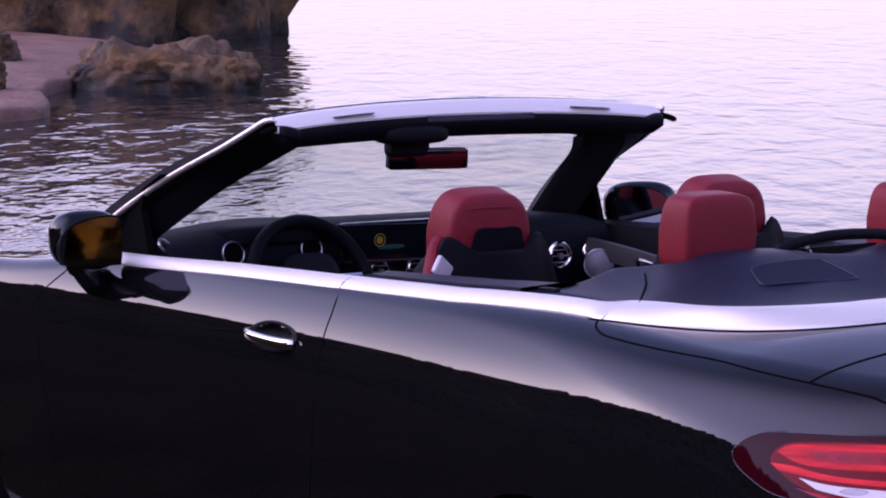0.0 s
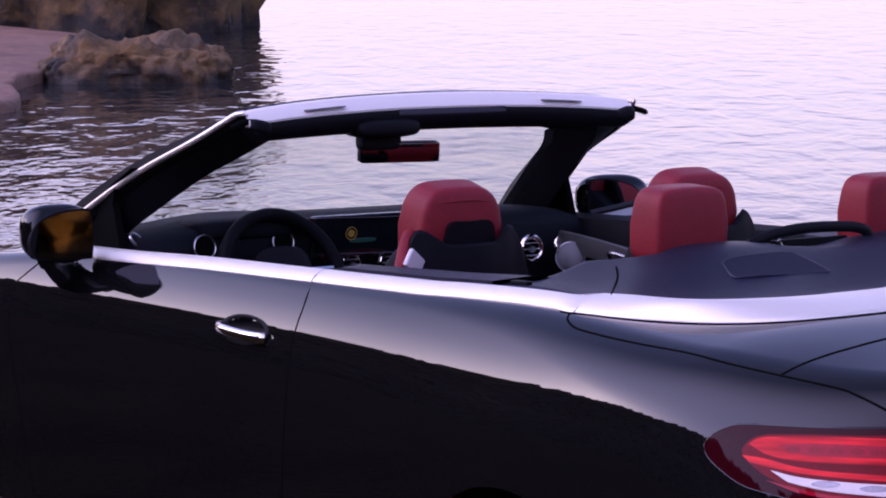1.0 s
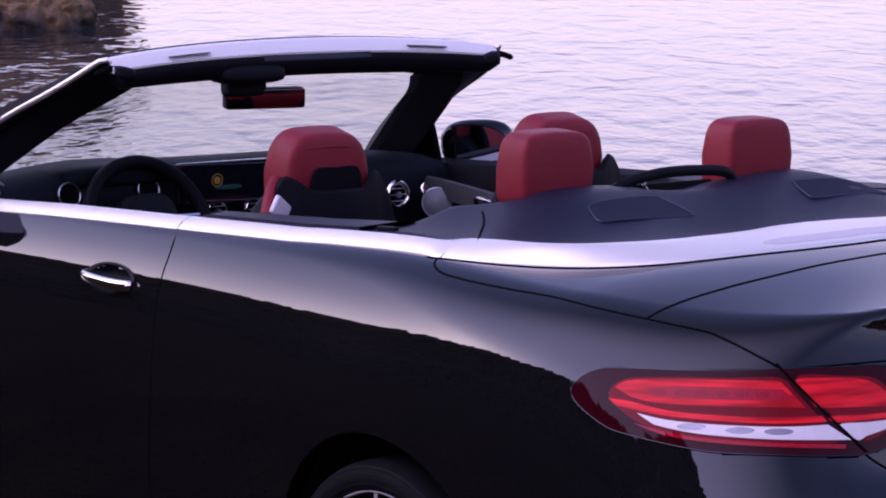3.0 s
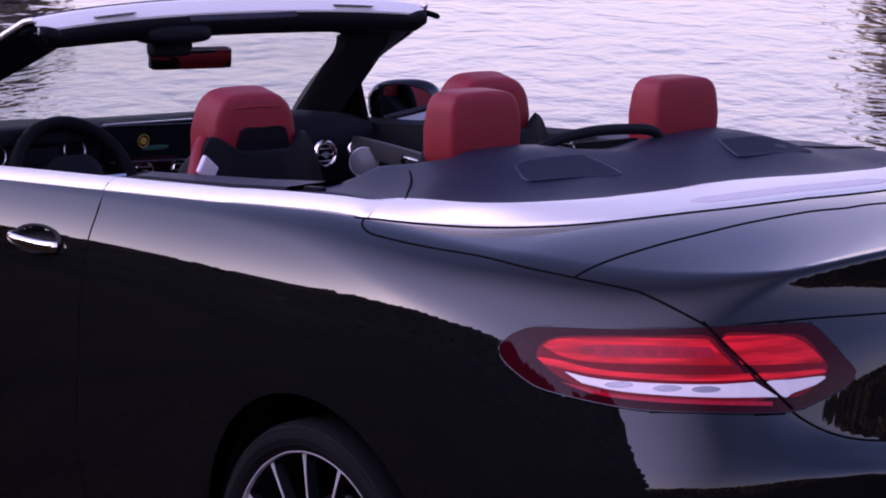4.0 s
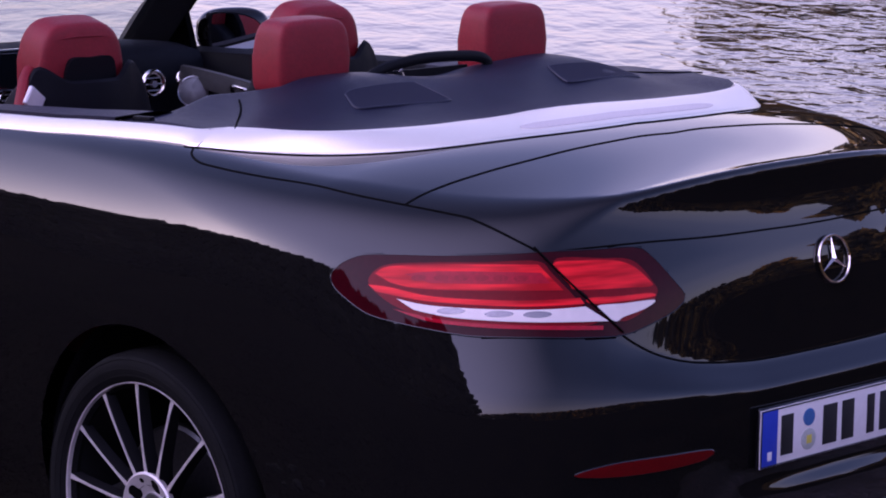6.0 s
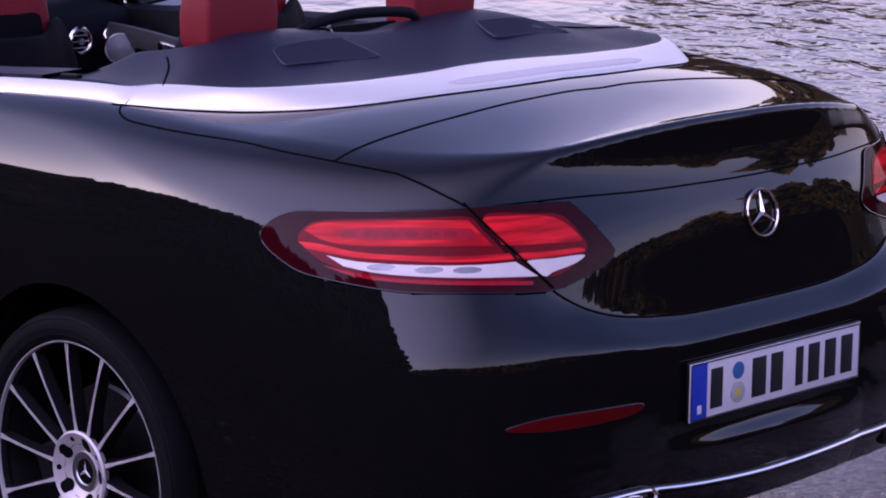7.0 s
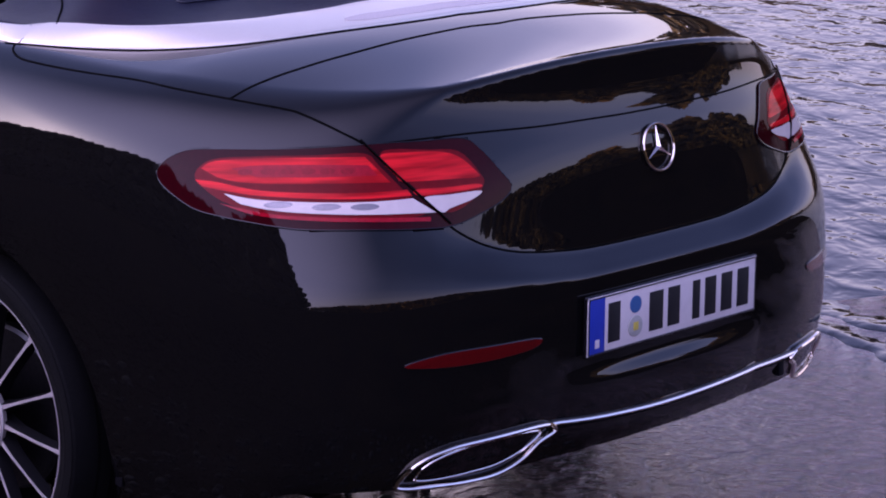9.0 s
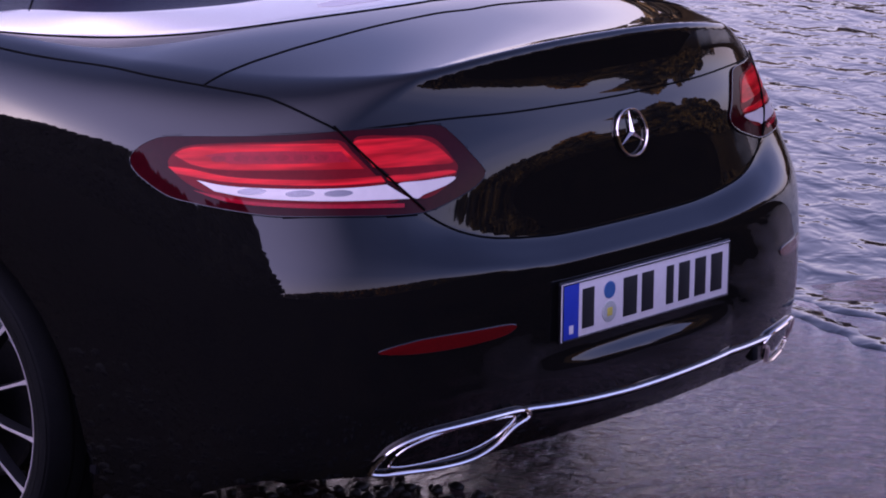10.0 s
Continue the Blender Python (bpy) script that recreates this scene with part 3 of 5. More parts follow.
ARCH_R = .368
us = np.concatenate([np.linspace(3.1, 0, 150), -np.linspace(0, math.pi, 330)[1:]])
vs = np.linspace(-.86, 1.62, 215)
UU, VV = np.meshgrid(us, vs, indexing="ij")
SKIN = place(UU, VV)
for axle in (0.0, 2.84):
    # the grid closes up on the wheel arch's edge
    dx, dz = SKIN[..., 0] - axle, SKIN[..., 2] - .33
    r = np.hypot(dx, dz)
    near = (r < ARCH_R) & (r > ARCH_R - .016) & (np.abs(SKIN[..., 1]) > .6)
    k = ARCH_R / np.maximum(r, 1e-6)
    SKIN[..., 0] = np.where(near, axle + dx * k, SKIN[..., 0])
    SKIN[..., 2] = np.where(near, .33 + dz * k, SKIN[..., 2])
# the lower edge of the skin, level along the sills and rising to the apron
LOW_EDGE = .175 + .100 * sstep(-.42, -.80, SKIN[..., 0])
low = SKIN[..., 2] < LOW_EDGE
SKIN[..., 2] = np.where(low, LOW_EDGE, SKIN[..., 2])
SKIN_N = outward(SKIN.reshape(-1, 3)).reshape(SKIN.shape)


def panels():
    """Sorts the faces of the skin into panels."""
    mid = (SKIN[:-1, :-1] + SKIN[1:, :-1] + SKIN[1:, 1:] + SKIN[:-1, 1:]) / 4
    u, v = (UU[:-1, :-1] + UU[1:, 1:]) / 2, (VV[:-1, :-1] + VV[1:, 1:]) / 2
    x, y, z = mid[..., 0], np.abs(mid[..., 1]), mid[..., 2]
    ph = np.where(u < 0, np.minimum(-u, math.pi + u), 0)
    kind = np.full(u.shape, 3)                                      # rear quarter
    ahead = u >= 0
    kind = np.where(ahead & (x > door_rear(z)), 1, kind)            # door
    kind = np.where(ahead & (x > front_seam(z)), 0, kind)           # front wing
    kind = np.where(ahead & (z < .27) & (kind != 0), 2, kind)       # sill
    above = ~ahead & (v > curve_at(FENDER_SEAM, ph))
    kind = np.where(above, 4, kind)                                 # roof-well lid
    kind = np.where(above & (ph > .675) & (v < curve_at(TRUNK_SEAM, ph)), 5, kind)   # boot lid
    kind = np.where(~ahead & ~above & (v < .23) & (x < -.33), 6, kind)               # bumper
    gone = ahead & (v > belt_v(x) + .01)
    gone |= ~ahead & (v > curve_at(BAND_EDGE, ph) + .02)
    gone |= ~ahead & in_polygon(ph, v, spline(LAMP, 6, True))
    gone |= ahead & (((x - 1.045) / .106) ** 2 + ((z - .903) / .034) ** 2 < .62)      # door handle cup
    for axle in (0.0, 2.84):
        rr = np.hypot(x - axle, z - .33)
        gone |= (rr < ARCH_R) & (y > .5)
    gone |= low[:-1, :-1] & low[1:, :-1] & low[1:, 1:] & low[:-1, 1:]
    return np.where(gone, -1, kind)


KIND = panels()
NU, NV = KIND.shape
for code, name in enumerate(("front_wing", "door", "sill_panel", "rear_quarter", "roof_well_lid", "boot_lid", "rear_bumper")):
    for side in (1, -1):
        sel = KIND == code
        if side == -1 and code > 3:
            continue
        if code <= 3:
            sel = sel & (UU[:-1, :-1] > -math.pi / 2) if side == 1 else sel
        ii, jj = np.nonzero(sel)
        if side == -1:
            keep = UU[ii, jj] > -math.pi / 2
            ii, jj = ii[keep], jj[keep]
        quads = np.stack([ii * (NV + 1) + jj, (ii + 1) * (NV + 1) + jj, (ii + 1) * (NV + 1) + jj + 1, ii * (NV + 1) + jj + 1], 1)
        used, inv = np.unique(quads, return_inverse=True)
        pv, pn = SKIN.reshape(-1, 3)[used].copy(), SKIN_N.reshape(-1, 3)[used].copy()
        q = inv.reshape(-1, 4)
        if side == -1:
            pv[:, 1] *= -1
            pn[:, 1] *= -1
        a, b, d = (pv[q[len(q) // 2][i]] for i in range(3))
        if np.dot(np.cross(b - a, d - a), pn[q[len(q) // 2][0]]) < 0:
            q = q[:, ::-1]
        ob = mesh_part(name, pv, q, PAINT, car, "", pn)
        if name == "door" and side == 1:
            left_door = ob
        if name == "boot_lid":
            boot = ob
        if name == "rear_bumper":
            bumper = ob
        if name == "rear_quarter" and side == 1:
            left_quarter = ob
        if name == "roof_well_lid":
            well_lid = ob


def on_skin(uv, lift=0.0, mirror=False):
    """Points of the skin at rear-body pairs (plan angle, flank angle), lifted off it."""
    uv = np.asarray(uv, float)
    p = place(-uv[:, 0], uv[:, 1])
    p = p + lift * outward(p)
    if mirror:
        p[:, 1] *= -1
    return p


def seam(uv, parent, mirror=False, radius=.0027, lift=-.0006, steps=10):
    p = on_skin(spline(uv, steps), lift, mirror)
    return part("seam", tube(p, radius, 6), GAP, parent)


both = [False, True]
for mir in both:
    seam(FENDER_SEAM, left_quarter if not mir else car, mir)
    seam(TRUNK_SEAM, boot, mir)
    seam(LIP_SEAM, boot, mir, .0022)
    for line, par in ((door_rear, left_door), (front_seam, left_door)):
        zz = np.linspace(.27, 1.028 if line is door_rear else 1.0, 26)
        xx = line(zz)
        pts = []
        for x0, z0 in zip(xx, zz):
            yy = np.linspace(.6, 1.0, 800)
            f = envelope(np.full(800, x0), yy, np.full(800, z0))
            pts.append((x0, (-1 if mir else 1) * (yy[np.argmax(f > 0)] - .0012), z0))
        if not mir:
            part("seam", tube(spline(pts, 3), .0026, 6), GAP, par)


def patch(name, uv, material, parent, lift, mirror=False, rings=9, label="", depth=.006, steps=6, shape=None):
    """A slightly raised piece of the skin inside a closed outline, with a turned-in edge."""
    o = spline(uv, steps, True)
    c = o.mean(0)
    n = len(o)
    rows, lifts = [], []
    for k in range(rings):
        f = 1 - k / rings
        rows.append(c + (o - c) * f)
        lifts.append(np.full(n, lift))
    uvs = np.concatenate([o] + rows + [c[None]])
    li = np.concatenate([np.full(n, lift - depth)] + lifts + [[lift]])
    p = place(-uvs[:, 0], uvs[:, 1])
    nn = outward(p)
    p = p + li[:, None] * nn
    if shape is not None:
        p = shape(p, nn)
    if mirror:
        p[:, 1] *= -1
        nn[:, 1] *= -1
    faces = []
    for r in range(rings):
        for j in range(n):
            faces.append((r * n + j, r * n + (j + 1) % n, (r + 1) * n + (j + 1) % n, (r + 1) * n + j))
    for j in range(n):
        faces.append((rings * n + j, rings * n + (j + 1) % n, (rings + 1) * n))
    a, b, d = (p[faces[n * 2][i]] for i in range(3))
    if np.dot(np.cross(b - a, d - a), nn[faces[n * 2][0]]) < 0:
        faces = [q[::-1] for q in faces]
    return mesh_part(name, p, faces, material, parent, label, nn)


def ribbon(name, top, bottom, material, parent, lift, mirror=False, label="", depth=.002, n=28, rows=5):
    """A raised strip of the skin between an upper and a lower line, its long edges turned in."""
    def even(line):
        c = spline(line, 8)
        d = np.concatenate([[0], np.cumsum(np.linalg.norm(np.diff(c, axis=0), axis=1))])
        return np.stack([np.interp(np.linspace(0, d[-1], n), d, c[:, k]) for k in (0, 1)], 1)
    a, b = even(top), even(bottom)
    f = np.concatenate([[0], np.linspace(0, 1, rows), [1]])
    uv = (a[None] * (1 - f)[:, None, None] + b[None] * f[:, None, None]).reshape(-1, 2)
    li = np.repeat(np.concatenate([[lift - depth], np.full(rows, lift), [lift - depth]]), n)
    p = place(-uv[:, 0], uv[:, 1])
    nn = outward(p)
    p = p + li[:, None] * nn
    if mirror:
        p[:, 1] *= -1
        nn[:, 1] *= -1
    faces = [(i * n + j, i * n + j + 1, (i + 1) * n + j + 1, (i + 1) * n + j) for i in range(rows + 1) for j in range(n - 1)]
    q = faces[n * 2]
    if np.dot(np.cross(p[q[1]] - p[q[0]], p[q[2]] - p[q[0]]), nn[q[0]]) < 0:
        faces = [k[::-1] for k in faces]
    return mesh_part(name, p, faces, material, parent, label, nn)


# ---- bright belt trim and the band round the roof well ----
def band():
    """Edge pairs of the trim, from the left mirror round the tail: outer on the skin, inner above it."""
    outer, inner = [], []
    for x in np.linspace(2.02, .01, 90):
        p = place(x, belt_v(x))
        outer.append(p)
        inner.append(p + np.array([0, -.040, .024]))
    ph = np.linspace(.0, math.pi / 2, 90)
    fr = spline(((.0, .700, 1.060), (.026, .685, 1.061), (.133, .660, 1.062), (.285, .658, 1.062), (.398, .632, 1.062), (.529, .568, 1.062), (.684, .486, 1.062), (.796, .424, 1.062), (1.09, .326, 1.063), (1.3, .285, 1.064), (1.571, .266, 1.064)), 12)
    out2 = on_skin(np.stack([ph, curve_at(BAND_EDGE, ph)], 1), 0)
    rr, zz = np.interp(ph, fr[:, 0], fr[:, 1]), np.interp(ph, fr[:, 0], fr[:, 2])
    in2 = np.stack([-rr * np.sin(ph), rr * np.cos(ph), zz], 1)
    return np.array(outer), np.array(inner), out2, in2


def strip(name, outer, inner, material, parent, label="", bulge=.006, drop=.012, mirror_join=False, n=8):
    rows = []
    for a, b in zip(outer, inner):
        row = [a + np.array([0, 0, -drop]) - .3 * drop * (a - b) / (np.linalg.norm(a - b) + 1e-6)]
        for k in range(n + 1):
            f = k / n
            row.append(a * (1 - f) + b * f + np.array([0, 0, .003 + bulge * math.sin(math.pi * f) ** .8]))
        row.append(b + np.array([0, 0, -drop]))
        rows.append(row)
    v = np.array(rows)
    k = v.shape[1]
    faces = [(i * k + j, i * k + j + 1, (i + 1) * k + j + 1, (i + 1) * k + j) for i in range(len(v) - 1) for j in range(k - 1)]
    ob = mesh_part(name, v.reshape(-1, 3), faces, material, parent, label)
    bm = bmesh.new()
    bm.from_mesh(ob.data)
    bmesh.ops.recalc_face_normals(bm, faces=bm.faces)
    bm.to_mesh(ob.data)
    bm.free()
    return ob


BO, BI, RO, RI = band()
flip = np.array([1, -1, 1])
cut = door_rear(1.03)
for sg in (np.array([1, 1, 1]), flip):
    for a, b, par in ((2.02, cut + .002, left_door if sg[1] > 0 else car), (cut - .002, -.030, car)):
        xs = np.linspace(a, b, 50)
        allo, alli = np.concatenate([BO, RO[1:8]]), np.concatenate([BI, RI[1:8]])
        o = np.stack([xs] + [np.interp(-xs, -allo[:, 0], allo[:, c]) for c in (1, 2)], 1)
        i = np.stack([xs] + [np.interp(-xs, -alli[:, 0], alli[:, c]) for c in (1, 2)], 1)
        strip("belt_trim", o * sg, i * sg, SATIN, par, "satin aluminium belt trim")
keep_o = RO[:, 0] < -.034
keep_i = RI[:, 0] < -.034
RO2 = np.concatenate([[[-.034] + [np.interp(.034, -RO[:, 0], RO[:, c]) for c in (1, 2)]], RO[keep_o]])
m = len(RO2)
RI1 = np.concatenate([[[-.034] + [np.interp(.034, -RI[:, 0], RI[:, c]) for c in (1, 2)]], RI[keep_i]])
RI2 = np.stack([np.interp(np.linspace(0, 1, m), np.linspace(0, 1, len(RI1)), RI1[:, c]) for c in range(3)], 1)
full_o = np.concatenate([RO2, (RO2 * flip)[::-1][1:]])
full_i = np.concatenate([RI2, (RI2 * flip)[::-1][1:]])
rear_band = strip("rear_band", full_o, full_i, SATIN, car, "wide satin aluminium band round the folded roof", bulge=.012, n=12)

for mir in both:
    seam(BAND_EDGE, rear_band, mir, .0024, .0)
    low_line = BO[4:] * np.array([1, -1 if mir else 1, 1]) + np.array([0, 0, -.0085])
    part("belt_seal", tube(low_line, .0030, 6), GAP, car)

# high brake lamp let into the band
def on_band(i, f, lift=0.0):
    p = full_o[i] * (1 - f) + full_i[i] * f
    return p + np.array([0, 0, .003 + .012 * math.sin(math.pi * f) ** .8 + lift])


lens = [i for i in range(len(full_o)) if -.335 < full_o[i][1] < .30]
rows = []
for n_, i in enumerate(lens):
    e = min(n_, len(lens) - 1 - n_)
    w = .085 * min(1, (e + .4) / 5) ** .5
    rows.append([on_band(i, .22 - w, -.001), on_band(i, .22 - w * .92, .0012), on_band(i, .22, .0016), on_band(i, .22 + w * .92, .0012), on_band(i, .22 + w, -.001)])
rows = np.array(rows)
fc = [(i * 5 + j, i * 5 + j + 1, i * 5 + j + 6, i * 5 + j + 5) for i in range(len(rows) - 1) for j in range(4)]
bm = bmesh.new()
vl = [bm.verts.new(q) for q in rows.reshape(-1, 3)]
for q in fc:
    bm.faces.new([vl[i] for i in q])
lens_part = part("brake_light", bm, mat("clear_brake_lens", (0.60, 0.52, 0.49), 0.4, 0, 0.0, grain=.12, scale=300), rear_band, "long clear high brake lamp")

# ---- tail lamps, each split by the boot seam ----
LAMP_MID = ((0.626, 0.366), (0.656, 0.401), (0.735, 0.404), (0.833, 0.400), (0.919, 0.400), (0.945, 0.363), (0.989, 0.282), (1.016, 0.228), (0.922, 0.218), (0.829, 0.227), (0.736, 0.251), (0.677, 0.284), (0.637, 0.330))
LAMP_MID_LID = ((0.948, 0.400), (1.034, 0.405), (1.094, 0.396), (1.129, 0.334), (1.135, 0.303), (1.110, 0.260), (1.057, 0.230), (1.004, 0.300))
BAR = ((0.637, 0.378), (0.660, 0.396), (0.736, 0.398), (0.833, 0.394), (0.921, 0.390), (0.937, 0.369), (0.961, 0.318), (0.870, 0.321), (0.774, 0.326), (0.706, 0.335), (0.666, 0.351))
RECESS = ((0.691, 0.373), (0.736, 0.378), (0.833, 0.374), (0.925, 0.367), (0.940, 0.338), (0.832, 0.340), (0.736, 0.347))
BAR_LID = ((0.947, 0.392), (0.992, 0.399), (1.055, 0.398), (1.092, 0.381), (1.122, 0.339), (1.124, 0.323), (1.081, 0.321), (0.988, 0.319), (0.972, 0.336))
LINE = ((0.626, 0.347), (0.666, 0.338), (0.736, 0.311), (0.831, 0.297), (0.916, 0.292), (0.989, 0.296), (0.996, 0.280), (0.915, 0.276), (0.831, 0.282), (0.736, 0.296), (0.676, 0.314), (0.640, 0.327))
LINE_LID = ((1.003, 0.295), (1.057, 0.298), (1.119, 0.304), (1.127, 0.294), (1.067, 0.284), (1.012, 0.279))
WHITE = ((0.679, 0.305), (0.736, 0.285), (0.830, 0.272), (0.924, 0.267), (0.997, 0.272), (1.036, 0.231), (0.923, 0.233), (0.830, 0.242), (0.764, 0.254), (0.709, 0.274))
WHITE_LID = ((1.017, 0.271), (1.067, 0.278), (1.127, 0.284), (1.110, 0.263), (1.065, 0.241), (1.047, 0.231))
FOOT = ((0.672, 0.278), (0.755, 0.246), (0.830, 0.233), (0.922, 0.224), (1.026, 0.219), (1.025, 0.208), (0.922, 0.214), (0.829, 0.223), (0.736, 0.242))
for mir in both:
    lamp = patch("tail_lamp", LAMP, LAMP_DARK, car, .0035, mir, 14, "red tail lamp with a clear lower bar, unlit", .012)
    patch("red_lens", LAMP_MID, LAMP_RED, lamp, .0042, mir, 8, "deep red lens", .001)
    patch("red_lens", LAMP_MID_LID, LAMP_RED, lamp, .0042, mir, 8, "deep red lens", .001)
    ribbon("light_bar", BAR[:5], (BAR[10], *BAR[9:5:-1]), LAMP_BRIGHT, lamp, .0050, mir, "bright red light bar")
    patch("light_bar", BAR_LID, LAMP_BRIGHT, lamp, .0050, mir, 8, "bright red light bar", .002)
    ribbon("light_line", LINE[:6], LINE[:5:-1], LAMP_BRIGHT, lamp, .0050, mir)
    patch("light_line", LINE_LID, LAMP_BRIGHT, lamp, .0050, mir, 3, "", .002)
    ribbon("light_line", FOOT[:5], (FOOT[0], *FOOT[:4:-1]), LAMP_CELL, lamp, .0048, mir, rows=3)
    ribbon("cell_recess", RECESS[:4], RECESS[:3:-1], LAMP_CELL, lamp, .0053, mir, "darker red row of lamp cells", .001)
    for cu, cv in ((0.716, 0.362), (0.755, 0.36), (0.789, 0.359), (0.823, 0.357), (0.856, 0.355), (0.89, 0.353)):
        a = np.linspace(0, 2 * math.pi, 10, endpoint=False)
        patch("lamp_cell", np.stack([cu + .013 * np.cos(a), cv + .0085 * np.sin(a)], 1), LAMP_CELL_DARK, lamp, .0056, mir, 2, "", .001, steps=2)
    ribbon("clear_bar", WHITE[:5], WHITE[:4:-1], LAMP_WHITE, lamp, .0056, mir, "clear reversing lamp bar")
    patch("clear_bar", WHITE_LID, LAMP_WHITE, lamp, .0056, mir, 4, "clear reversing lamp bar", .002)
    for cu, cv in ((0.772, 0.269), (0.851, 0.258), (0.914, 0.254)):
        a = np.linspace(0, 2 * math.pi, 12, endpoint=False)
        patch("lamp_cup", np.stack([cu + .024 * np.cos(a), cv + .0085 * np.sin(a)], 1), LAMP_GREY, lamp, .0062, mir, 3, "", .002, steps=2)
    seam(((0.915, 0.438), (0.924, 0.423), (0.983, 0.322), (1.062, 0.198)), lamp, mir, .0021, .0060)
    rim = spline(LAMP, 6, True)
    part("lamp_rim", tube(on_skin(rim, .0034, mir), .0011, 6, True), PIANO, lamp)

# ---- boot badge: a ring and three spokes ----
bc = on_skin([(math.pi / 2 + .032, curve_at(LIP_SEAM, math.pi / 2) - .127)])[0]
bn = Vector(outward(bc[None])[0])
bm4 = Matrix.Translation(Vector(bc) + .004 * bn) @ bn.to_track_quat("Z", "Y").to_matrix().to_4x4()
badge = part("boot_badge", lathe([(.0452 + .0030 * math.cos(a), .0040 * math.sin(a)) for a in np.linspace(0, 2 * math.pi, 10, endpoint=False)], 48, bm4), CHROME, boot, "round chrome badge")


def spoke_star(m, length, width, thick):
    bm = bmesh.new()
    for k in range(3):
        r = m @ Matrix.Rotation(radians(90 + 120 * k), 4, "Z")
        a = [r @ Vector(q) for q in ((0, -width, 0), (0, width, 0), (length, 0, 0), (0, 0, thick))]
        v = [bm.verts.new(q) for q in a]
        for f in ((0, 1, 2), (0, 2, 3), (1, 3, 2), (0, 3, 1)):
            bm.faces.new([v[i] for i in f])
    return bm


part("badge_spokes", spoke_star(bm4, .0445, .0050, .006), CHROME, badge, smooth=False)

# ---- number plate, its lettering left as plain bars ----
plate_m = pose(-1.0275, 0, .5245, 0, 0, 0) @ Matrix.Rotation(radians(-2), 4, "Y")


def plate_box(name, y, z, w, h, material, parent, lift, thick=.002, bev=.0006):
    return part(name, box(thick, w, h, plate_m @ Matrix.Translation((-lift, y, z)), bev, 2), material, parent)


holder = part("plate_holder", box(.008, .525, .116, plate_m @ Matrix.Translation((.004, 0, 0)), .003, 3), PIANO, bumper, "black plate holder")
plate = part("number_plate", box(.003, .520, .110, plate_m, .0012, 2), PLATE, bumper, "white number plate with a blue end strip and black bars")
for ys, zs, w, h in ((0, .0528, .516, .0026), (0, -.0528, .516, .0026), (.2572, 0, .0026, .104), (-.2572, 0, .0026, .104)):
    plate_box("plate_border", ys, zs, w, h, PLATE_BLACK, plate, .0020, .0014, .0003)
plate_box("blue_strip", .2335, 0, .0435, .1035, PLATE_BLUE, plate, .0018, .0014, .0003)
for y0, w0 in ((.184, .040), (.058, .048), (.004, .042), (-.066, .026), (-.111, .040), (-.163, .040), (-.216, .042)):
    plate_box("plate_bar", y0, 0, w0 * .86, .076, PLATE_BLACK, plate, .0022, .0016, .0004)
plate_box("plate_bar", .2335, -.034, .012, .016, PLATE, plate, .0026, .0012, .0003)
for z0, m0, r0 in ((.023, SEAL_BLUE, .0165), (-.019, SEAL_GREY, .0205)):
    part("plate_seal", disc(r0, .0024, plate_m @ Matrix.Translation((-.0024, .121, z0)) @ Matrix.Rotation(radians(-90), 4, "Y"), 28), m0, plate)
part("plate_seal", box(.0016, .014, .016, plate_m @ Matrix.Translation((-.0042, .121, -.019)), .0004, 1), SEAL_YELLOW, plate)

# ---- bumper fittings ----
REFL = ((0.963, -0.154), (1.029, -0.134), (1.123, -0.136), (1.218, -0.147), (1.193, -0.170), (1.059, -0.169))
EXH = ((0.951, -0.453), (0.982, -0.403), (1.031, -0.380), (1.094, -0.378), (1.234, -0.397), (1.261, -0.426), (1.225, -0.442), (1.186, -0.481), (1.128, -0.499), (1.016, -0.477), (0.966, -0.468))
EXH_IN = ((0.983, -0.447), (1.008, -0.411), (1.063, -0.392), (1.129, -0.392), (1.220, -0.412), (1.228, -0.430), (1.184, -0.459), (1.137, -0.472), (1.091, -0.470), (1.006, -0.462))
EXH_WALL = ((1.114, -0.470), (1.152, -0.448), (1.168, -0.428), (1.220, -0.417), (1.213, -0.434), (1.178, -0.457), (1.145, -0.470))


def outboard(uv, mirror):
    """The fittings on the right sit a little further out than those on the left."""
    uv = np.asarray(uv, float)
    return np.stack([np.interp(uv[:, 0], [.90, 1.261, 1.571], [.90, 1.135, 1.571]), uv[:, 1]], 1) if mirror else uv


for mir in both:
    patch("rear_reflector", outboard(REFL, mir), REFLECTOR, bumper, .003, mir, 5, "slim red reflector", .006)
    part("reflector_rim", tube(on_skin(spline(outboard(REFL, mir), 6, True), .001, mir), .0016, 6, True), PIANO, bumper)
    fin = part("exhaust_trim", tube(on_skin(spline(outboard(EXH, mir), 6, True), .005, mir), .0062, 10, True, .8), CHROME, bumper, "chrome exhaust surround")
    patch("exhaust_mouth", outboard(EXH, mir), WHEEL_BLACK, fin, -.010, mir, 8, "dark exhaust mouth", .01)
    part("inner_ring", tube(on_skin(spline(outboard(EXH_IN, mir), 6, True), -.002, mir), .0034, 8, True), CHROME, fin, "chrome inner ring")
    patch("exhaust_wall", outboard(EXH_WALL, mir), SATIN, fin, -.006, mir, 4, "bright inner wall of the tailpipe", .003)
ph = np.linspace(1.245, math.pi - 1.125, 80)
sym = np.where(ph < math.pi / 2, ph, np.interp(math.pi - ph, [.90, 1.135, 1.571], [.90, 1.261, 1.571]))
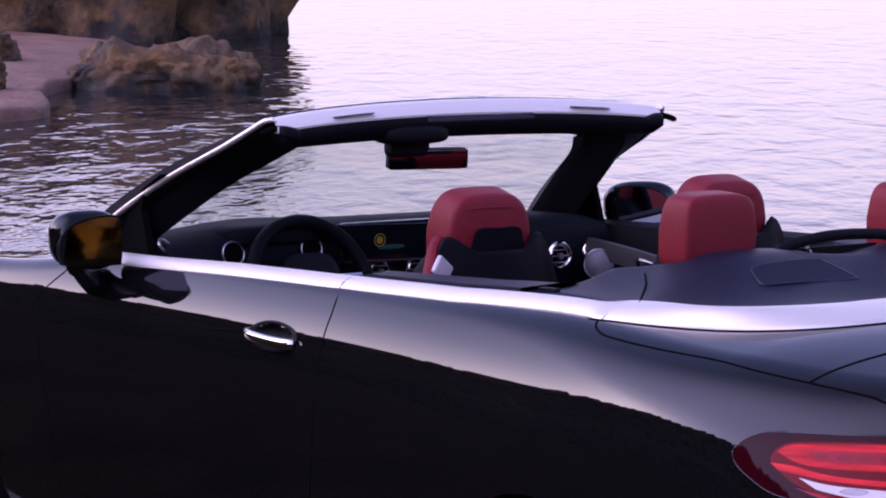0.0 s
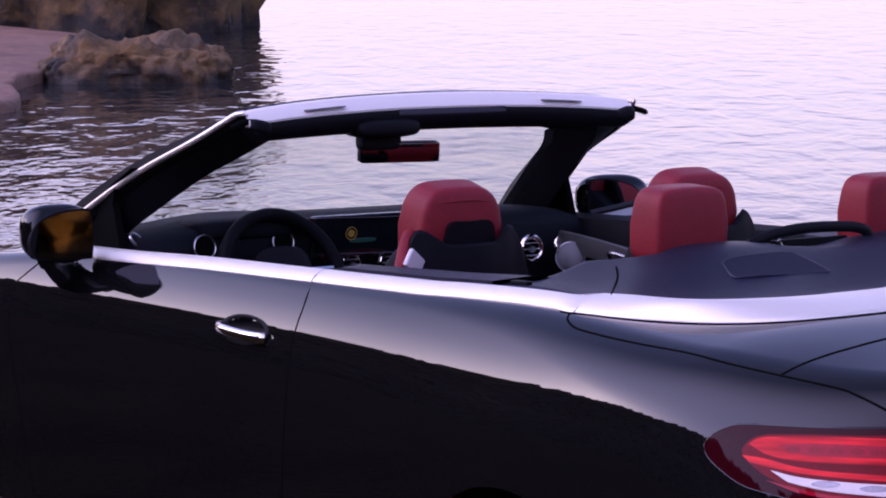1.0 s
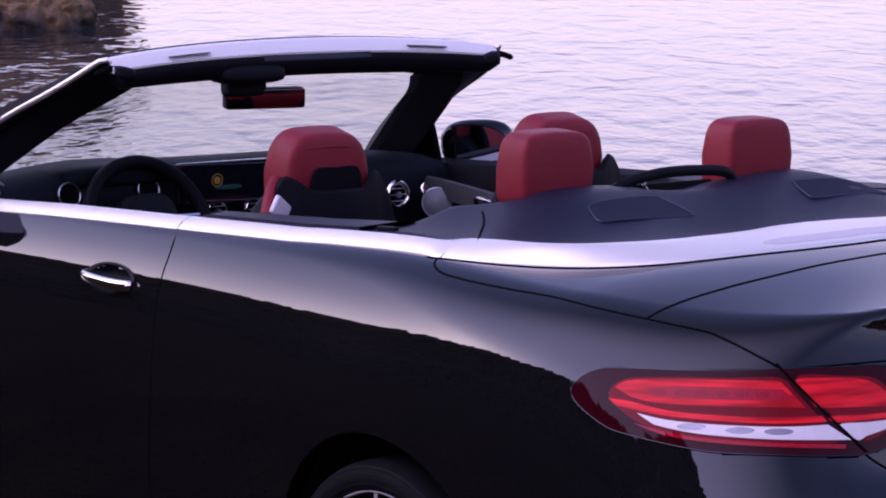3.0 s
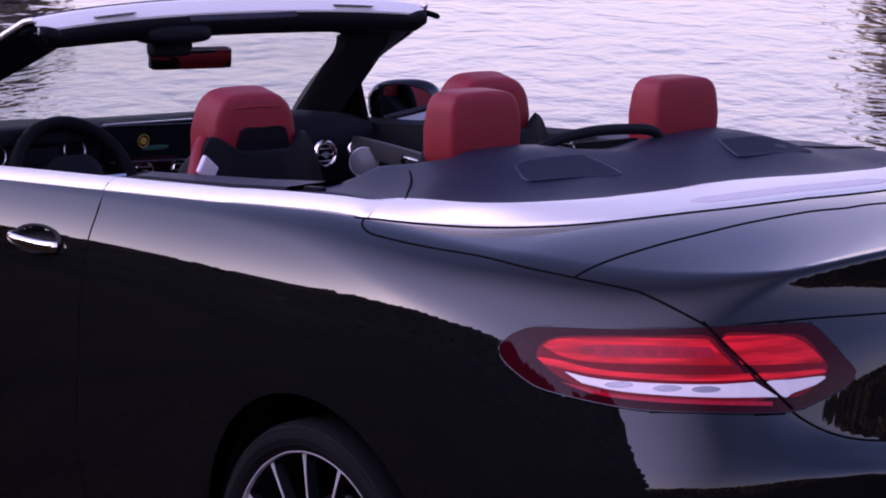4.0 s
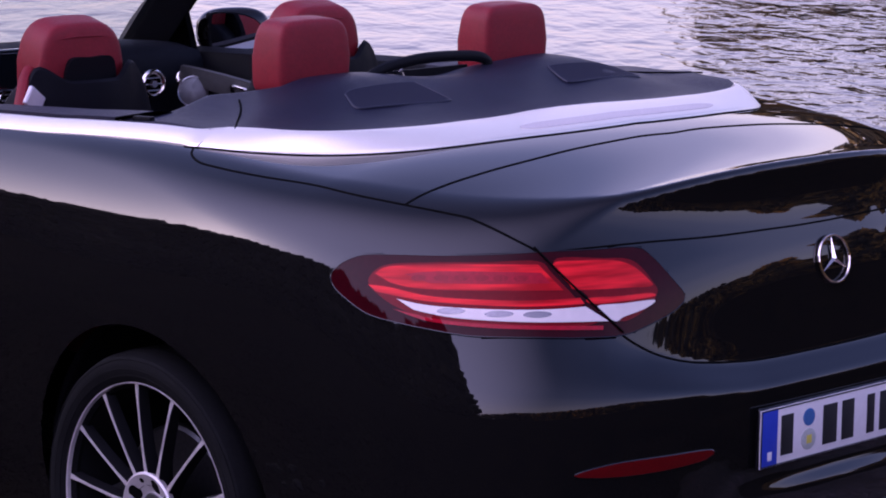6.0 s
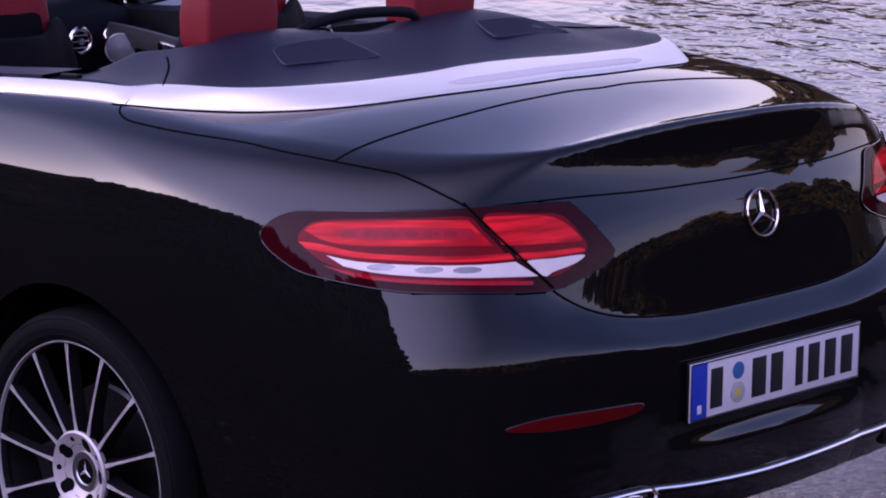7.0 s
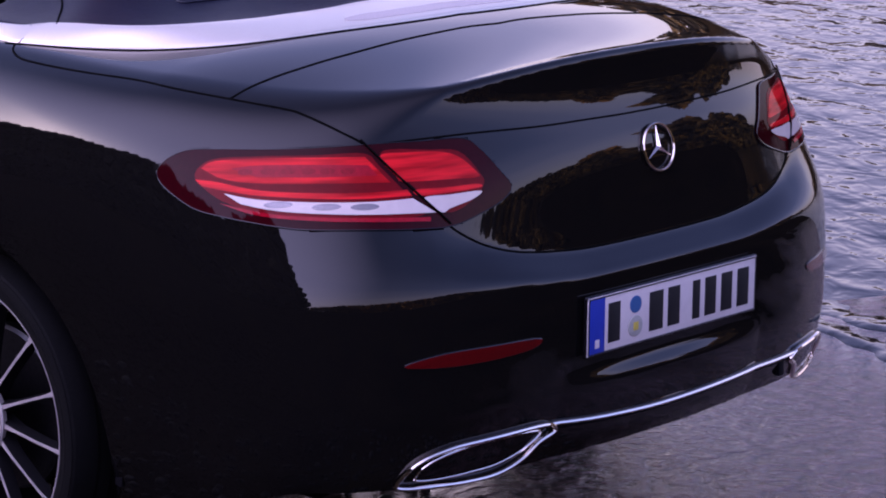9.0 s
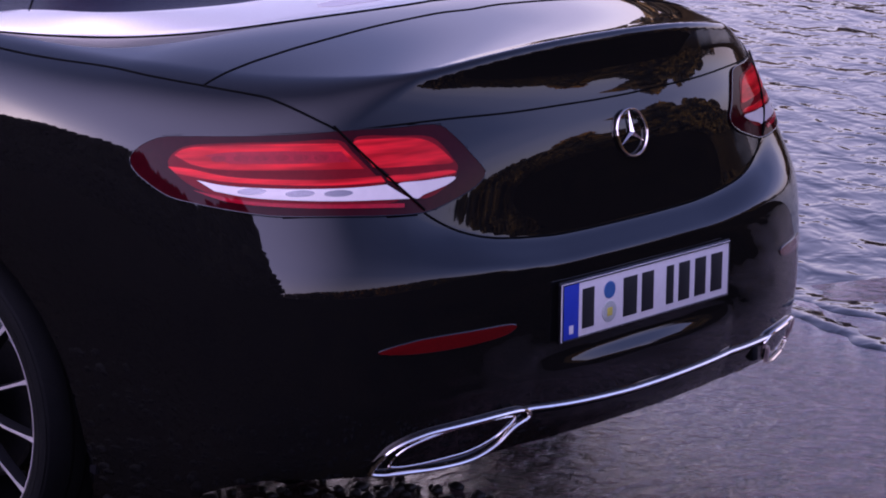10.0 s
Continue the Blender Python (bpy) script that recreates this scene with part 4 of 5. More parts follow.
bar_v = curve_at(((.90, -.40), (.985, -.385), (1.069, -.367), (1.161, -.378), (1.255, -.405), (1.4, -.435), (1.571, -.450), (1.75, -.432)), sym)
part("chrome_bar", tube(on_skin(np.stack([ph, bar_v], 1), .004), .0055, 8, False, .8), CHROME, bumper, "thin chrome bar across the bumper")
# black apron under the bar
rows = []
for k, (dv, lift) in enumerate(((-.010, .001), (-.03, -.001), (-.055, -.003), (-.070, -.02), (-.070, -.10))):
    rows.append(on_skin(np.stack([ph, bar_v + dv], 1), lift))
rows = np.array(rows)
fc = [(i * 80 + j, i * 80 + j + 1, (i + 1) * 80 + j + 1, (i + 1) * 80 + j) for i in range(4) for j in range(79)]
mesh_part("rear_apron", rows.reshape(-1, 3), fc, PLASTIC, bumper, "black lower apron")
part("apron_mount", box(.02, .018, .03, pose(-.970, -.42, .31), .004, 2), PLASTIC, bumper)

# ---- door handle in its cup ----
def flank(x, z):
    yy = np.linspace(.6, 1.0, 1200)
    return float(yy[np.argmax(envelope(np.full(1200, x), yy, np.full(1200, z)) > 0)])


for sg in (1, -1):
    hx, hz = 1.045, .903
    a = np.linspace(0, 2 * math.pi, 40, endpoint=False)
    rows = []
    for f, dep in ((1.0, .0006), (.97, .0016), (.82, .0014), (.72, -.004), (.5, -.016), (.05, -.018)):
        rows.append([(hx + .106 * f * math.cos(q), sg * (flank(hx + .106 * f * math.cos(q), hz + .034 * f * math.sin(q)) + dep + .001), hz + .034 * f * math.sin(q)) for q in a])
    v = np.array(rows)
    fc = [(i * 40 + j, i * 40 + (j + 1) % 40, (i + 1) * 40 + (j + 1) % 40, (i + 1) * 40 + j) for i in range(5) for j in range(40)]
    cup = mesh_part("handle_cup", v.reshape(-1, 3), fc, PLASTIC, left_door if sg > 0 else car)
    hp = [(hx + dx, sg * (flank(hx + dx, hz + dz) + off), hz + dz) for dx, dz, off in ((.098, .000, .004), (.085, -.001, .018), (.045, -.003, .027), (0, -.005, .030), (-.045, -.007, .027), (-.085, -.009, .018), (-.098, -.010, .004))]
    part("door_handle", tube(spline(hp, 6), .0130, 12, False, .62, (0, 1, 0)), CHROME, left_door if sg > 0 else car, "chrome bow door handle")

# ---- exterior mirrors ----
MIRROR_Y, MIRROR_TURN = {1: .913, -1: .862}, {1: -9, -1: -23}
for sg in (1, -1):
    def shell(x, y, z):
        k = 1 - .34 * max(0, x) ** 2
        return x, y * k, z * k + .05 * (y * sg) * (1 - z)
    hm = pose(1.872, sg * MIRROR_Y[sg], 1.086 - (.016 if sg > 0 else .008)) @ Matrix.Rotation(radians(MIRROR_TURN[sg]), 4, "Z")
    house = part("exterior_mirror", cushion(.112, .184 if sg > 0 else .212, .148 if sg > 0 else .130, hm, .72, .55, 40, 28, shell), PAINT, car, "black exterior mirror with a chrome-edged rear glass", sharp=60)
    rimm = hm @ Matrix.Translation((-.054, 0, 0))
    o = spline([(.080, -.050), (.078, .045), (.062, .062), (.0, .058), (-.055, .036), (-.080, -.002), (-.076, -.046), (-.055, -.062), (.06, -.064)], 6, True) * np.array([1.0, 1.0 if sg > 0 else .88])
    bm = bmesh.new()
    bm.faces.new([bm.verts.new(rimm @ Vector((.000, -sg * q[0], q[1]))) for q in o])
    ext = bmesh.ops.extrude_face_region(bm, geom=bm.faces[:])["geom"]
    bmesh.ops.translate(bm, vec=(.02, 0, 0), verts=[q for q in ext if isinstance(q, bmesh.types.BMVert)])
    part("mirror_bezel", bm, PLASTIC, house)
    bm = bmesh.new()
    gm = rimm @ Matrix.Rotation(radians(1.5 if sg > 0 else 1), 4, "Y") @ Matrix.Rotation(radians(-9 if sg > 0 else -6), 4, "Z")
    bm.faces.new([bm.verts.new(gm @ Vector((-.010, -sg * q[0] * .93, q[1] * .92))) for q in o])
    ext = bmesh.ops.extrude_face_region(bm, geom=bm.faces[:])["geom"]
    bmesh.ops.translate(bm, vec=(.004, 0, 0), verts=[q for q in ext if isinstance(q, bmesh.types.BMVert)])
    part("mirror_glass", bm, DARKENED_MIRROR if sg > 0 else MIRROR, house, "mirror glass", smooth=False)
    part("mirror_foot", tube(spline([(1.90, sg * .92, 1.03), (1.89, sg * .905, .995), (1.89, sg * .88, .965), (1.91, sg * .845, .955)], 6), [.042] * 6 + [.036] * 6 + [.038] * 6 + [.04], 14, False, .45, (1, 0, 0)), PIANO, house, "gloss black mirror foot")


# ---- wheels ----
def wheel(x, side):
    """Built at the left, its face towards +y."""
    m = pose(x, side * .775, .318) @ Matrix.Rotation(radians(-90 * side), 4, "X")
    tyre_p = [(.266, .118), (.285, .125), (.303, .126), (.314, .120), (.321, .105), (.323, .08), (.323, -.08), (.316, -.115), (.29, -.125), (.262, -.118), (.250, -.10), (.250, .10)]
    w = part("wheel", lathe(tyre_p, 96, m), TYRE, car, "alloy wheel with fourteen thin machined spokes and a low tyre")
    for h0 in (.07, .035, 0, -.035, -.07):
        part("tread_groove", lathe([(.3234 + .0012 * math.cos(q), h0 + .004 * math.sin(q)) for q in np.linspace(0, 6.283, 6, endpoint=False)], 72, m), GAP, w)
    for rr, hh in ((.277, .1215), (.290, .1245), (.308, .1235)):
        part("sidewall_rib", lathe([(rr + .0016 * math.cos(q), hh + .0018 * math.sin(q)) for q in np.linspace(0, 6.283, 6, endpoint=False)], 96, m), TYRE, w)
    part("rim_lip", lathe([(.2620, .108), (.2640, .113), (.2625, .117), (.2600, .116), (.2580, .110), (.2560, .095), (.2570, .09), (.258, .10)], 96, m), MACHINED, w, "bright machined rim edge")
    part("rim_barrel", lathe([(.256, .105), (.240, .07), (.228, -.10), (.236, -.11), (.248, .0)], 72, m), WHEEL_BLACK, w)
    part("brake_disc", disc(.165, .028, m @ Matrix.Translation((0, 0, .02)), 64), mat("brake_steel", (0.06, 0.06, 0.065), .4, 1.0, grain=.15, scale=120), w, "steel brake disc")
    part("brake_caliper", box(.10, .19, .07, m @ Matrix.Rotation(radians(25), 4, "Z") @ Matrix.Translation((.145, 0, .03)), .02, 3), WHEEL_BLACK, w)
    n = 14
    for k in range(n):
        r = m @ Matrix.Rotation(2 * math.pi * k / n + radians(18.2), 4, "Z")
        bm, prof = bmesh.new(), []
        for rad, half, top, thick in ((.055, .0110, .100, .034), (.085, .0075, .1045, .030), (.12, .0050, .107, .026), (.18, .0044, .109, .024), (.230, .0050, .109, .022), (.2570, .0080, .108, .018)):
            prof.append([bm.verts.new(r @ Vector((rad, s * (half + e), top - h))) for s, e, h in ((-1, -.001, 0), (1, -.001, 0), (1, .0, .003), (1, .002, thick), (-1, .002, thick), (-1, 0, .003))])
        for a, b in zip(prof[:-1], prof[1:]):
            for j in range(6):
                bm.faces.new((a[j], a[(j + 1) % 6], b[(j + 1) % 6], b[j]))
        bm.faces.new(prof[0][::-1])
        bm.faces.new(prof[-1])
        part("spoke", bm, WHEEL_BLACK, w, sharp=30)
        bm, prof = bmesh.new(), []
        for rad, half, top in ((.078, .0050, .1050), (.12, .0029, .1082), (.18, .0026, .1102), (.230, .0030, .1102), (.2575, .0056, .1092)):
            prof.append([bm.verts.new(r @ Vector((rad, s * half, top - h))) for s, h in ((-1, 0), (1, 0), (1, .002), (-1, .002))])
        for a, b in zip(prof[:-1], prof[1:]):
            for j in range(4):
                bm.faces.new((a[j], a[(j + 1) % 4], b[(j + 1) % 4], b[j]))
        part("spoke_face", bm, MACHINED, w, "machined spoke face", sharp=30)
    part("valve_stem", box(.022, .007, .006, m @ Matrix.Rotation(radians(-82), 4, "Z") @ Matrix.Translation((.236, 0, .085)) @ Matrix.Rotation(radians(50), 4, "Z"), .002, 1), ALU, w, "small bright valve stem")
    hub = part("hub", lathe([(.030, .088), (.040, .092), (.062, .103), (.080, .1115), (.084, .108), (.080, .096), (.030, .078)], 48, m), MACHINED, w, "machined hub with bolt holes")
    for k in range(5):
        a = 2 * math.pi * k / 5 + math.pi
        tilt = Matrix.Rotation(radians(-25), 4, "Y")
        part("bolt_hole", disc(.0165, .004, m @ Matrix.Rotation(a, 4, "Z") @ Matrix.Translation((.060, 0, .1005)) @ tilt, 20), GAP, w)
        part("bolt_hole", disc(.0060, .004, m @ Matrix.Rotation(a + .63, 4, "Z") @ Matrix.Translation((.068, 0, .1045)) @ tilt, 14), GAP, w)
    part("hub_cap", lathe([(.0001, .091), (.025, .091), (.028, .095), (.039, .095), (.0410, .090), (.041, .076), (.0001, .076)], 40, m), ALU, w, "round hub cap with three spokes")
    part("cap_recess", disc(.0255, .002, m @ Matrix.Translation((0, 0, .0920)), 32), GAP, w)
    part("cap_spokes", spoke_star(m @ Matrix.Rotation(math.pi, 4, "Z") @ Matrix.Translation((0, 0, .0928)), .0245, .0045, .003), MACHINED, w, smooth=False)
    return w


for x0 in (0.0, 2.84):
    for sd in (1, -1):
        wheel(x0, sd)
        # wheel housing
        bm = lathe([(ARCH_R + .003, .10), (ARCH_R + .003, -.32), (ARCH_R + .02, -.32), (ARCH_R + .02, .10)], 48, pose(x0, sd * .74, .33) @ Matrix.Rotation(radians(-90 * sd), 4, "X"))
        bmesh.ops.delete(bm, geom=[q for q in bm.verts if q.co.z < .20], context="VERTS")
        part("wheel_housing", bm, PLASTIC, car)

# ---- cover over the folded roof ----
def cover_z(x, y):
    edge = 1.060 + .015 * sstep(.50, .64, -y) + .003 * sstep(.50, .64, y)
    y = np.abs(y)
    rise = .058 * sstep(-.235, .04, x) * (1 - sstep(.34, .64, y))
    hump = .016 * np.exp(-((y - .30) / .17) ** 2) * sstep(-.10, .06, x)
    dip = -.010 * np.exp(-(y / .10) ** 2) * sstep(-.05, .1, x)
    return edge + rise + hump + dip


def cover_front(y):
    y = np.abs(y)
    return .115 + .16 * sstep(.42, .50, y)


COLS, ROWS = 121, 40
ys = np.linspace(-.722, .722, COLS)
rim_x = np.interp(np.abs(ys), [0, .15, .30, .38, .497, .585, .634, .652, .69, .722], [-.264, -.284, -.298, -.304, -.286, -.244, -.184, -.087, -.018, -.002])
gv = []
for i in range(ROWS):
    f = i / (ROWS - 1)
    x = rim_x + (cover_front(ys) - rim_x) * f
    z = cover_z(x, ys) + .0015 * np.sin(ys * 23 + x * 31)
    z[[0, -1]] -= .030
    gv.append(np.stack([x, ys, z], 1))
x = cover_front(ys)
gv.append(np.stack([x + .012, ys, cover_z(x, ys) - .012], 1))
gv.append(np.stack([x + .014, ys, np.full(COLS, .90)], 1))
gv = np.array(gv)
fc = [(i * COLS + j, i * COLS + j + 1, (i + 1) * COLS + j + 1, (i + 1) * COLS + j) for i in range(len(gv) - 1) for j in range(COLS - 1)]
cover = mesh_part("roof_cover", gv.reshape(-1, 3), [q[::-1] for q in fc], COVER, car, "dark blue-black leather cover over the folded roof")
for sg in (1, -1):
    cx, cy, short = (-.082, .282, .80) if sg > 0 else (-.062, -.330, .66)
    o = spline([(.072, -.085), (.066, .02), (.056, .092), (.03, .108), (-.022, .122), (-.034, .09), (-.042, -.02), (-.046, -.100), (-.03, -.116), (.055, -.102)], 5, True)
    n = len(o)
    vv = []
    for f, lift in ((1.04, .0005), (1.0, .0020), (.95, .0022), (.6, .0022), (.002, .0022)):
        px, py = cx + short * o[:, 0] * f, cy + sg * o[:, 1] * f
        vv.append(np.stack([px, py, cover_z(px, py) + lift], 1))
    vv = np.array(vv)
    fc = [(i * n + j, i * n + (j + 1) % n, (i + 1) * n + (j + 1) % n, (i + 1) * n + j) for i in range(4) for j in range(n)]
    pan = mesh_part("mesh_panel", vv.reshape(-1, 3), fc if sg < 0 else [q[::-1] for q in fc], MESH_CLOTH, cover, "dark mesh panel with a raised border")
    px, py = cx + short * o[:, 0] * 1.03, cy + sg * o[:, 1] * 1.03
    part("panel_border", tube(np.stack([px, py, cover_z(px, py) + .0005], 1), .0024, 6, True), mat("cover_piping", (0.018, 0.018, 0.032), 0.45, spec=.3, grain=.1, scale=200), pan)
    # stitched joint between cover and side flap
    st = [(-.06, sg * .69), (.02, sg * .62), (.10, sg * .545), (.16, sg * .50)]
    st = spline([(a, b, float(cover_z(np.array(a), np.array(b))) + .0015) for a, b in st], 8)
    part("cover_joint", tube(st, .0022, 6), GAP, cover)
    # front flap latch
    part("cover_latch", box(.05, .016, .010, pose(.22, sg * .700, 1.066, 0, 0, 8 * sg), .003, 2), PLASTIC, cover)

# inner side trim beside the rear seats and along the doors
for sg in (1, -1):
    tops = []
    for x in np.linspace(.262, 2.02, 50):
        y1 = float(place(x, belt_v(x))[1]) - .045
        z1 = float(place(x, belt_v(x))[2]) + (float(np.interp(x, [.80, .92], [.034, .016])) if sg > 0 else .034)
        w = np.interp(x, [.26, .45, .8, 1.0, 2.1], [.20, .17, .10, .07, .06])
        tops.append([(x, sg * y1, z1 - .03), (x, sg * y1, z1), (x, sg * (y1 - w * .5), z1 + .004), (x, sg * (y1 - w), z1 - .008), (x, sg * (y1 - w - .015), z1 - .04), (x, sg * (y1 - w - .03), z1 - .20), (x, sg * (y1 - w - .03), .42)])
    tops = np.array(tops)
    for a, b, nm in ((0, 17, "rear_side_trim"), (16, 50, "door_trim")):
        t = tops[a:b]
        k = 7
        fc = [(i * k + j, i * k + j + 1, (i + 1) * k + j + 1, (i + 1) * k + j) for i in range(len(t) - 1) for j in range(k - 1)]
        bm = bmesh.new()
        vl = [bm.verts.new(q) for q in t.reshape(-1, 3)]
        for q in fc:
            bm.faces.new([vl[i] for i in q])
        dt = part(nm, bm, COVER if nm == "rear_side_trim" else LEATHER_BLACK, car, "dark leather inner side trim")
        if nm == "door_trim" and sg < 0:
            right_trim = dt

# floor pan and rear seat bench, closing the cabin
part("cabin_floor", box(2.0, 1.40, .04, pose(1.15, 0, .34), .01), DASH, car, "dark carpeted cabin floor")
part("underbody", box(3.7, 1.20, .32, pose(1.2, 0, .36), .02), GAP, car, "black underbody")
part("rear_bulkhead", box(.05, 1.36, .56, pose(.20, 0, .64), .02), LEATHER_BLACK, car)
bench = part("rear_bench", cushion(.50, 1.20, .18, pose(.55, 0, .56), .35, .3), LEATHER_RED, car, "red leather rear seat bench")
part("rear_backrest", cushion(.16, 1.16, .52, pose(.30, 0, .82, 0, -14), .35, .3), LEATHER_RED, bench, "red leather rear backrest")

# ---- headrests ----
def rear_rest(sg):
    m = pose(.190, sg * .298 + .007, 1.170, 0, -4, 0)

    def warp(x, y, z):
        k = 1 - .13 * max(0, z) ** 2 - .04 * max(0, -z)
        return x * (1 - .18 * max(0, z)), y * k, z - .05 * y * y
    h = part("rear_headrest", cushion(.104, .198, .160, m, .28, .19, 44, 30, warp), LEATHER_RED, car, "red leather rear headrest", sharp=70)
    for dy in (-.05, .05):
        part("headrest_post", tube([m @ Vector((.0, dy, -.075)), m @ Vector((0, dy, -.14))], .006, 8), CHROME, h)
    return h


def front_seat(sg):
    m = pose(.955 - (.006 if sg < 0 else 0), sg * (.358 if sg > 0 else .368), 1.0, 0, 0, 0)

    def back(x, y, z):
        k = 1 - .36 * max(0, z) ** 2
        return x + .25 * z, y * k, z
    seat = part("front_seat", cushion(.17, .42, .60, m @ Matrix.Translation((-.01, 0, -.21)), .45, .4, 44, 32, back), LEATHER_BLACK, car, "black-backed front seat with a red leather headrest", sharp=70)

    def rest(x, y, z):
        k = 1 - .25 * max(0, z) ** 2 - .06 * max(0, -z)
        return x * (1 - .22 * max(0, z)), y * k, z - .05 * y * y + .06 * x * (z > 0)
    hm = m @ Matrix.Translation((-.005, 0, .124)) @ Matrix.Rotation(radians(-8), 4, "Y")
    hr = part("headrest", cushion(.115, .236, .190, hm, .34, .24, 44, 32, rest), LEATHER_RED, seat, "red leather headrest with a black rear insert", sharp=70)
    # collar wrapped round the headrest's back: low in the middle, with a rounded shoulder at each end
    rows = []
    for k in range(33):
        c = 1 - k / 16
        end = abs(c)
        f = max(0.0, (end - .66) / .34)
        yy = math.copysign(.134 * min(end / .66, 1) + .046 * math.sin(f * math.pi / 2), c)
        zz = .083 + .036 * float(sstep(.30, .64, end)) - .15 * f ** 1.4
        xx = -.112 + .046 * min(end / .66, 1) ** 2
        rows.append([(xx - .016, yy * 1.08, zz - .20), (xx - .010, yy * 1.03, zz - .05), (xx, yy, zz - .006), (xx + .010, yy * .985, zz), (xx + .022, yy * .97, zz - .012), (xx + .03, yy * .96, zz - .17)])
    v = np.array([[m @ Vector(q) for q in r] for r in rows])
    fc = [(i * 6 + j, i * 6 + j + 1, (i + 1) * 6 + j + 1, (i + 1) * 6 + j) for i in range(32) for j in range(5)]
    bm = bmesh.new()
    vl = [bm.verts.new(q) for q in v.reshape(-1, 3)]
    for q in fc:
        bm.faces.new([vl[i] for i in q])
    part("seat_collar", bm, LEATHER_BLACK, seat, "black moulded seat collar")
    # black insert in the headrest's back
    o = spline([(-.078, -.075), (-.070, .012), (0, .018), (.070, .012), (.078, -.075), (0, -.082)], 5, True)
    bm = bmesh.new()
    bm.faces.new([bm.verts.new(hm @ Vector((-.069, q[0] * .84 - .012 * sg, q[1] * .74 + .004))) for q in o])
    ext = bmesh.ops.extrude_face_region(bm, geom=bm.faces[:])["geom"]
    bmesh.ops.translate(bm, vec=(.02, 0, 0), verts=[q for q in ext if isinstance(q, bmesh.types.BMVert)])
    part("rear_insert", bm, PLASTIC, seat, "black grille insert")
    part("headrest_piping", tube(spline([hm @ Vector(q) for q in ((-.040, -.088, .050), (-.0475, -.055, .060), (-.049, 0, .063), (-.0475, .055, .060), (-.040, .088, .050))], 6), .0018, 6), LEATHER_RED, seat)
    # red shoulder and the belt guide's bright plate
    if sg > 0:
        part("shoulder_pad", tube(spline([m @ Vector(q) for q in ((-.022, sg * .126, .112), (-.045, sg * .156, .092), (-.068, sg * .186, .045), (-.080, sg * .220, -.03))], 6), .013, 10, False, .6), LEATHER_RED, seat, "red leather shoulder edge")
        part("belt_guide", box(.012, .074, .044, m @ pose(-.112, sg * .177, .050, 28 * sg, -12, 24 * sg), .006, 3), PLATE, seat, "bright belt guide plate")
    part("seat_cushion", cushion(.50, .50, .18, pose(1.25, sg * .37, .58), .4, .35), LEATHER_RED, seat, "red leather seat cushion")
    return seat


for sg in (1, -1):
    rear_rest(sg)
    front_seat(sg)

# ---- wind-stop hoop between the rear headrests ----
hoop = spline([(.10, .205, 1.098), (.10, .185, 1.124), (.10, .13, 1.140), (.10, .03, 1.150), (.10, -.10, 1.146), (.10, -.150, 1.134), (.10, -.150, 1.116), (.10, -.105, 1.100)], 8)
hp = part("wind_stop", tube(hoop, .012, 10, False, .8, (1, 0, 0)), PLASTIC, car, "black hoop of the folded wind stop")
part("wind_stop_panel", box(.008, .30, .05, pose(.13, .03, 1.10), .003), PLASTIC, hp)
part("hoop_clip", tube(spline([(.112, .085, 1.108), (.112, .095, 1.125), (.112, .085, 1.138)], 5), .006, 8), DARK_CHROME, hp)

# ---- windscreen frame ----
A_OUT = spline([(2.10, .765, 1.045), (2.01, .745, 1.112), (1.80, .708, 1.216), (1.58, .668, 1.304), (1.462, .612, 1.374)], 8)
A_IN = spline([(1.98, .690, 1.02), (1.87, .660, 1.090), (1.69, .602, 1.197), (1.56, .553, 1.262), (1.495, .512, 1.302)], 8)
for sg in (1, -1):
    s3 = np.array([1, sg, 1])
    rows = []
    for f, (a, b) in zip(np.linspace(0, 1, len(A_OUT)), zip(A_OUT, A_IN)):
        rise = .02 * (1 - f ** 3) - .012 * f ** 6
        rows.append([a, a * .5 + b * .5 + np.array([-.012, 0, .004]), b, b + np.array([.185 if sg > 0 else .232, .0, -.015]), a * .4 + b * .6 + np.array([.205, .01, rise]), a + np.array([.05, 0, rise])])
    v = np.array(rows) * s3
    k = 6
    fc = [(i * k + j, i * k + (j + 1) % k, (i + 1) * k + (j + 1) % k, (i + 1) * k + j) for i in range(len(v) - 1) for j in range(k)]
    bm = bmesh.new()
    vl = [bm.verts.new(q) for q in v.reshape(-1, 3)]
    for q in fc:
        bm.faces.new([vl[i] for i in q])
    pil = part("windscreen_pillar", bm, PLASTIC, car, "black windscreen pillar with a bright outer edge")
    part("pillar_trim", tube(np.concatenate([A_OUT[:-1] + np.array([.006, .004, .0]), [[1.464, .604, 1.372]]]) * s3, .010, 10, False, .7), SATIN, pil, "bright pillar moulding")
    bm = bmesh.new()
    bm.faces.new([bm.verts.new((x, sg * .715, z)) for x, z in ((2.03, 1.02), (1.866, 1.02), (1.885, 1.08), (1.903, 1.134), (1.88, 1.195), (1.80, 1.228), (1.88, 1.19), (1.99, 1.13))])
    ext = bmesh.ops.extrude_face_region(bm, geom=bm.faces[:])["geom"]
    bmesh.ops.translate(bm, vec=(0, sg * .02, 0), verts=[q for q in ext if isinstance(q, bmesh.types.BMVert)])
    part("mirror_sail", bm, GAP, pil, "black triangular panel at the pillar foot", smooth=False)
    part("pillar_seal", tube((A_OUT * .8 + A_IN * .2 + np.array([-.006, 0, .004])) * s3, .007, 8), GAP, pil)
hy = np.linspace(.600, -.600, 60)
crown = 1 - (hy / .60) ** 2
hx = 1.465 + .03 * crown
top_z = 1.372 + .033 * crown ** .8
low_z = 1.343 + .028 * crown ** .8
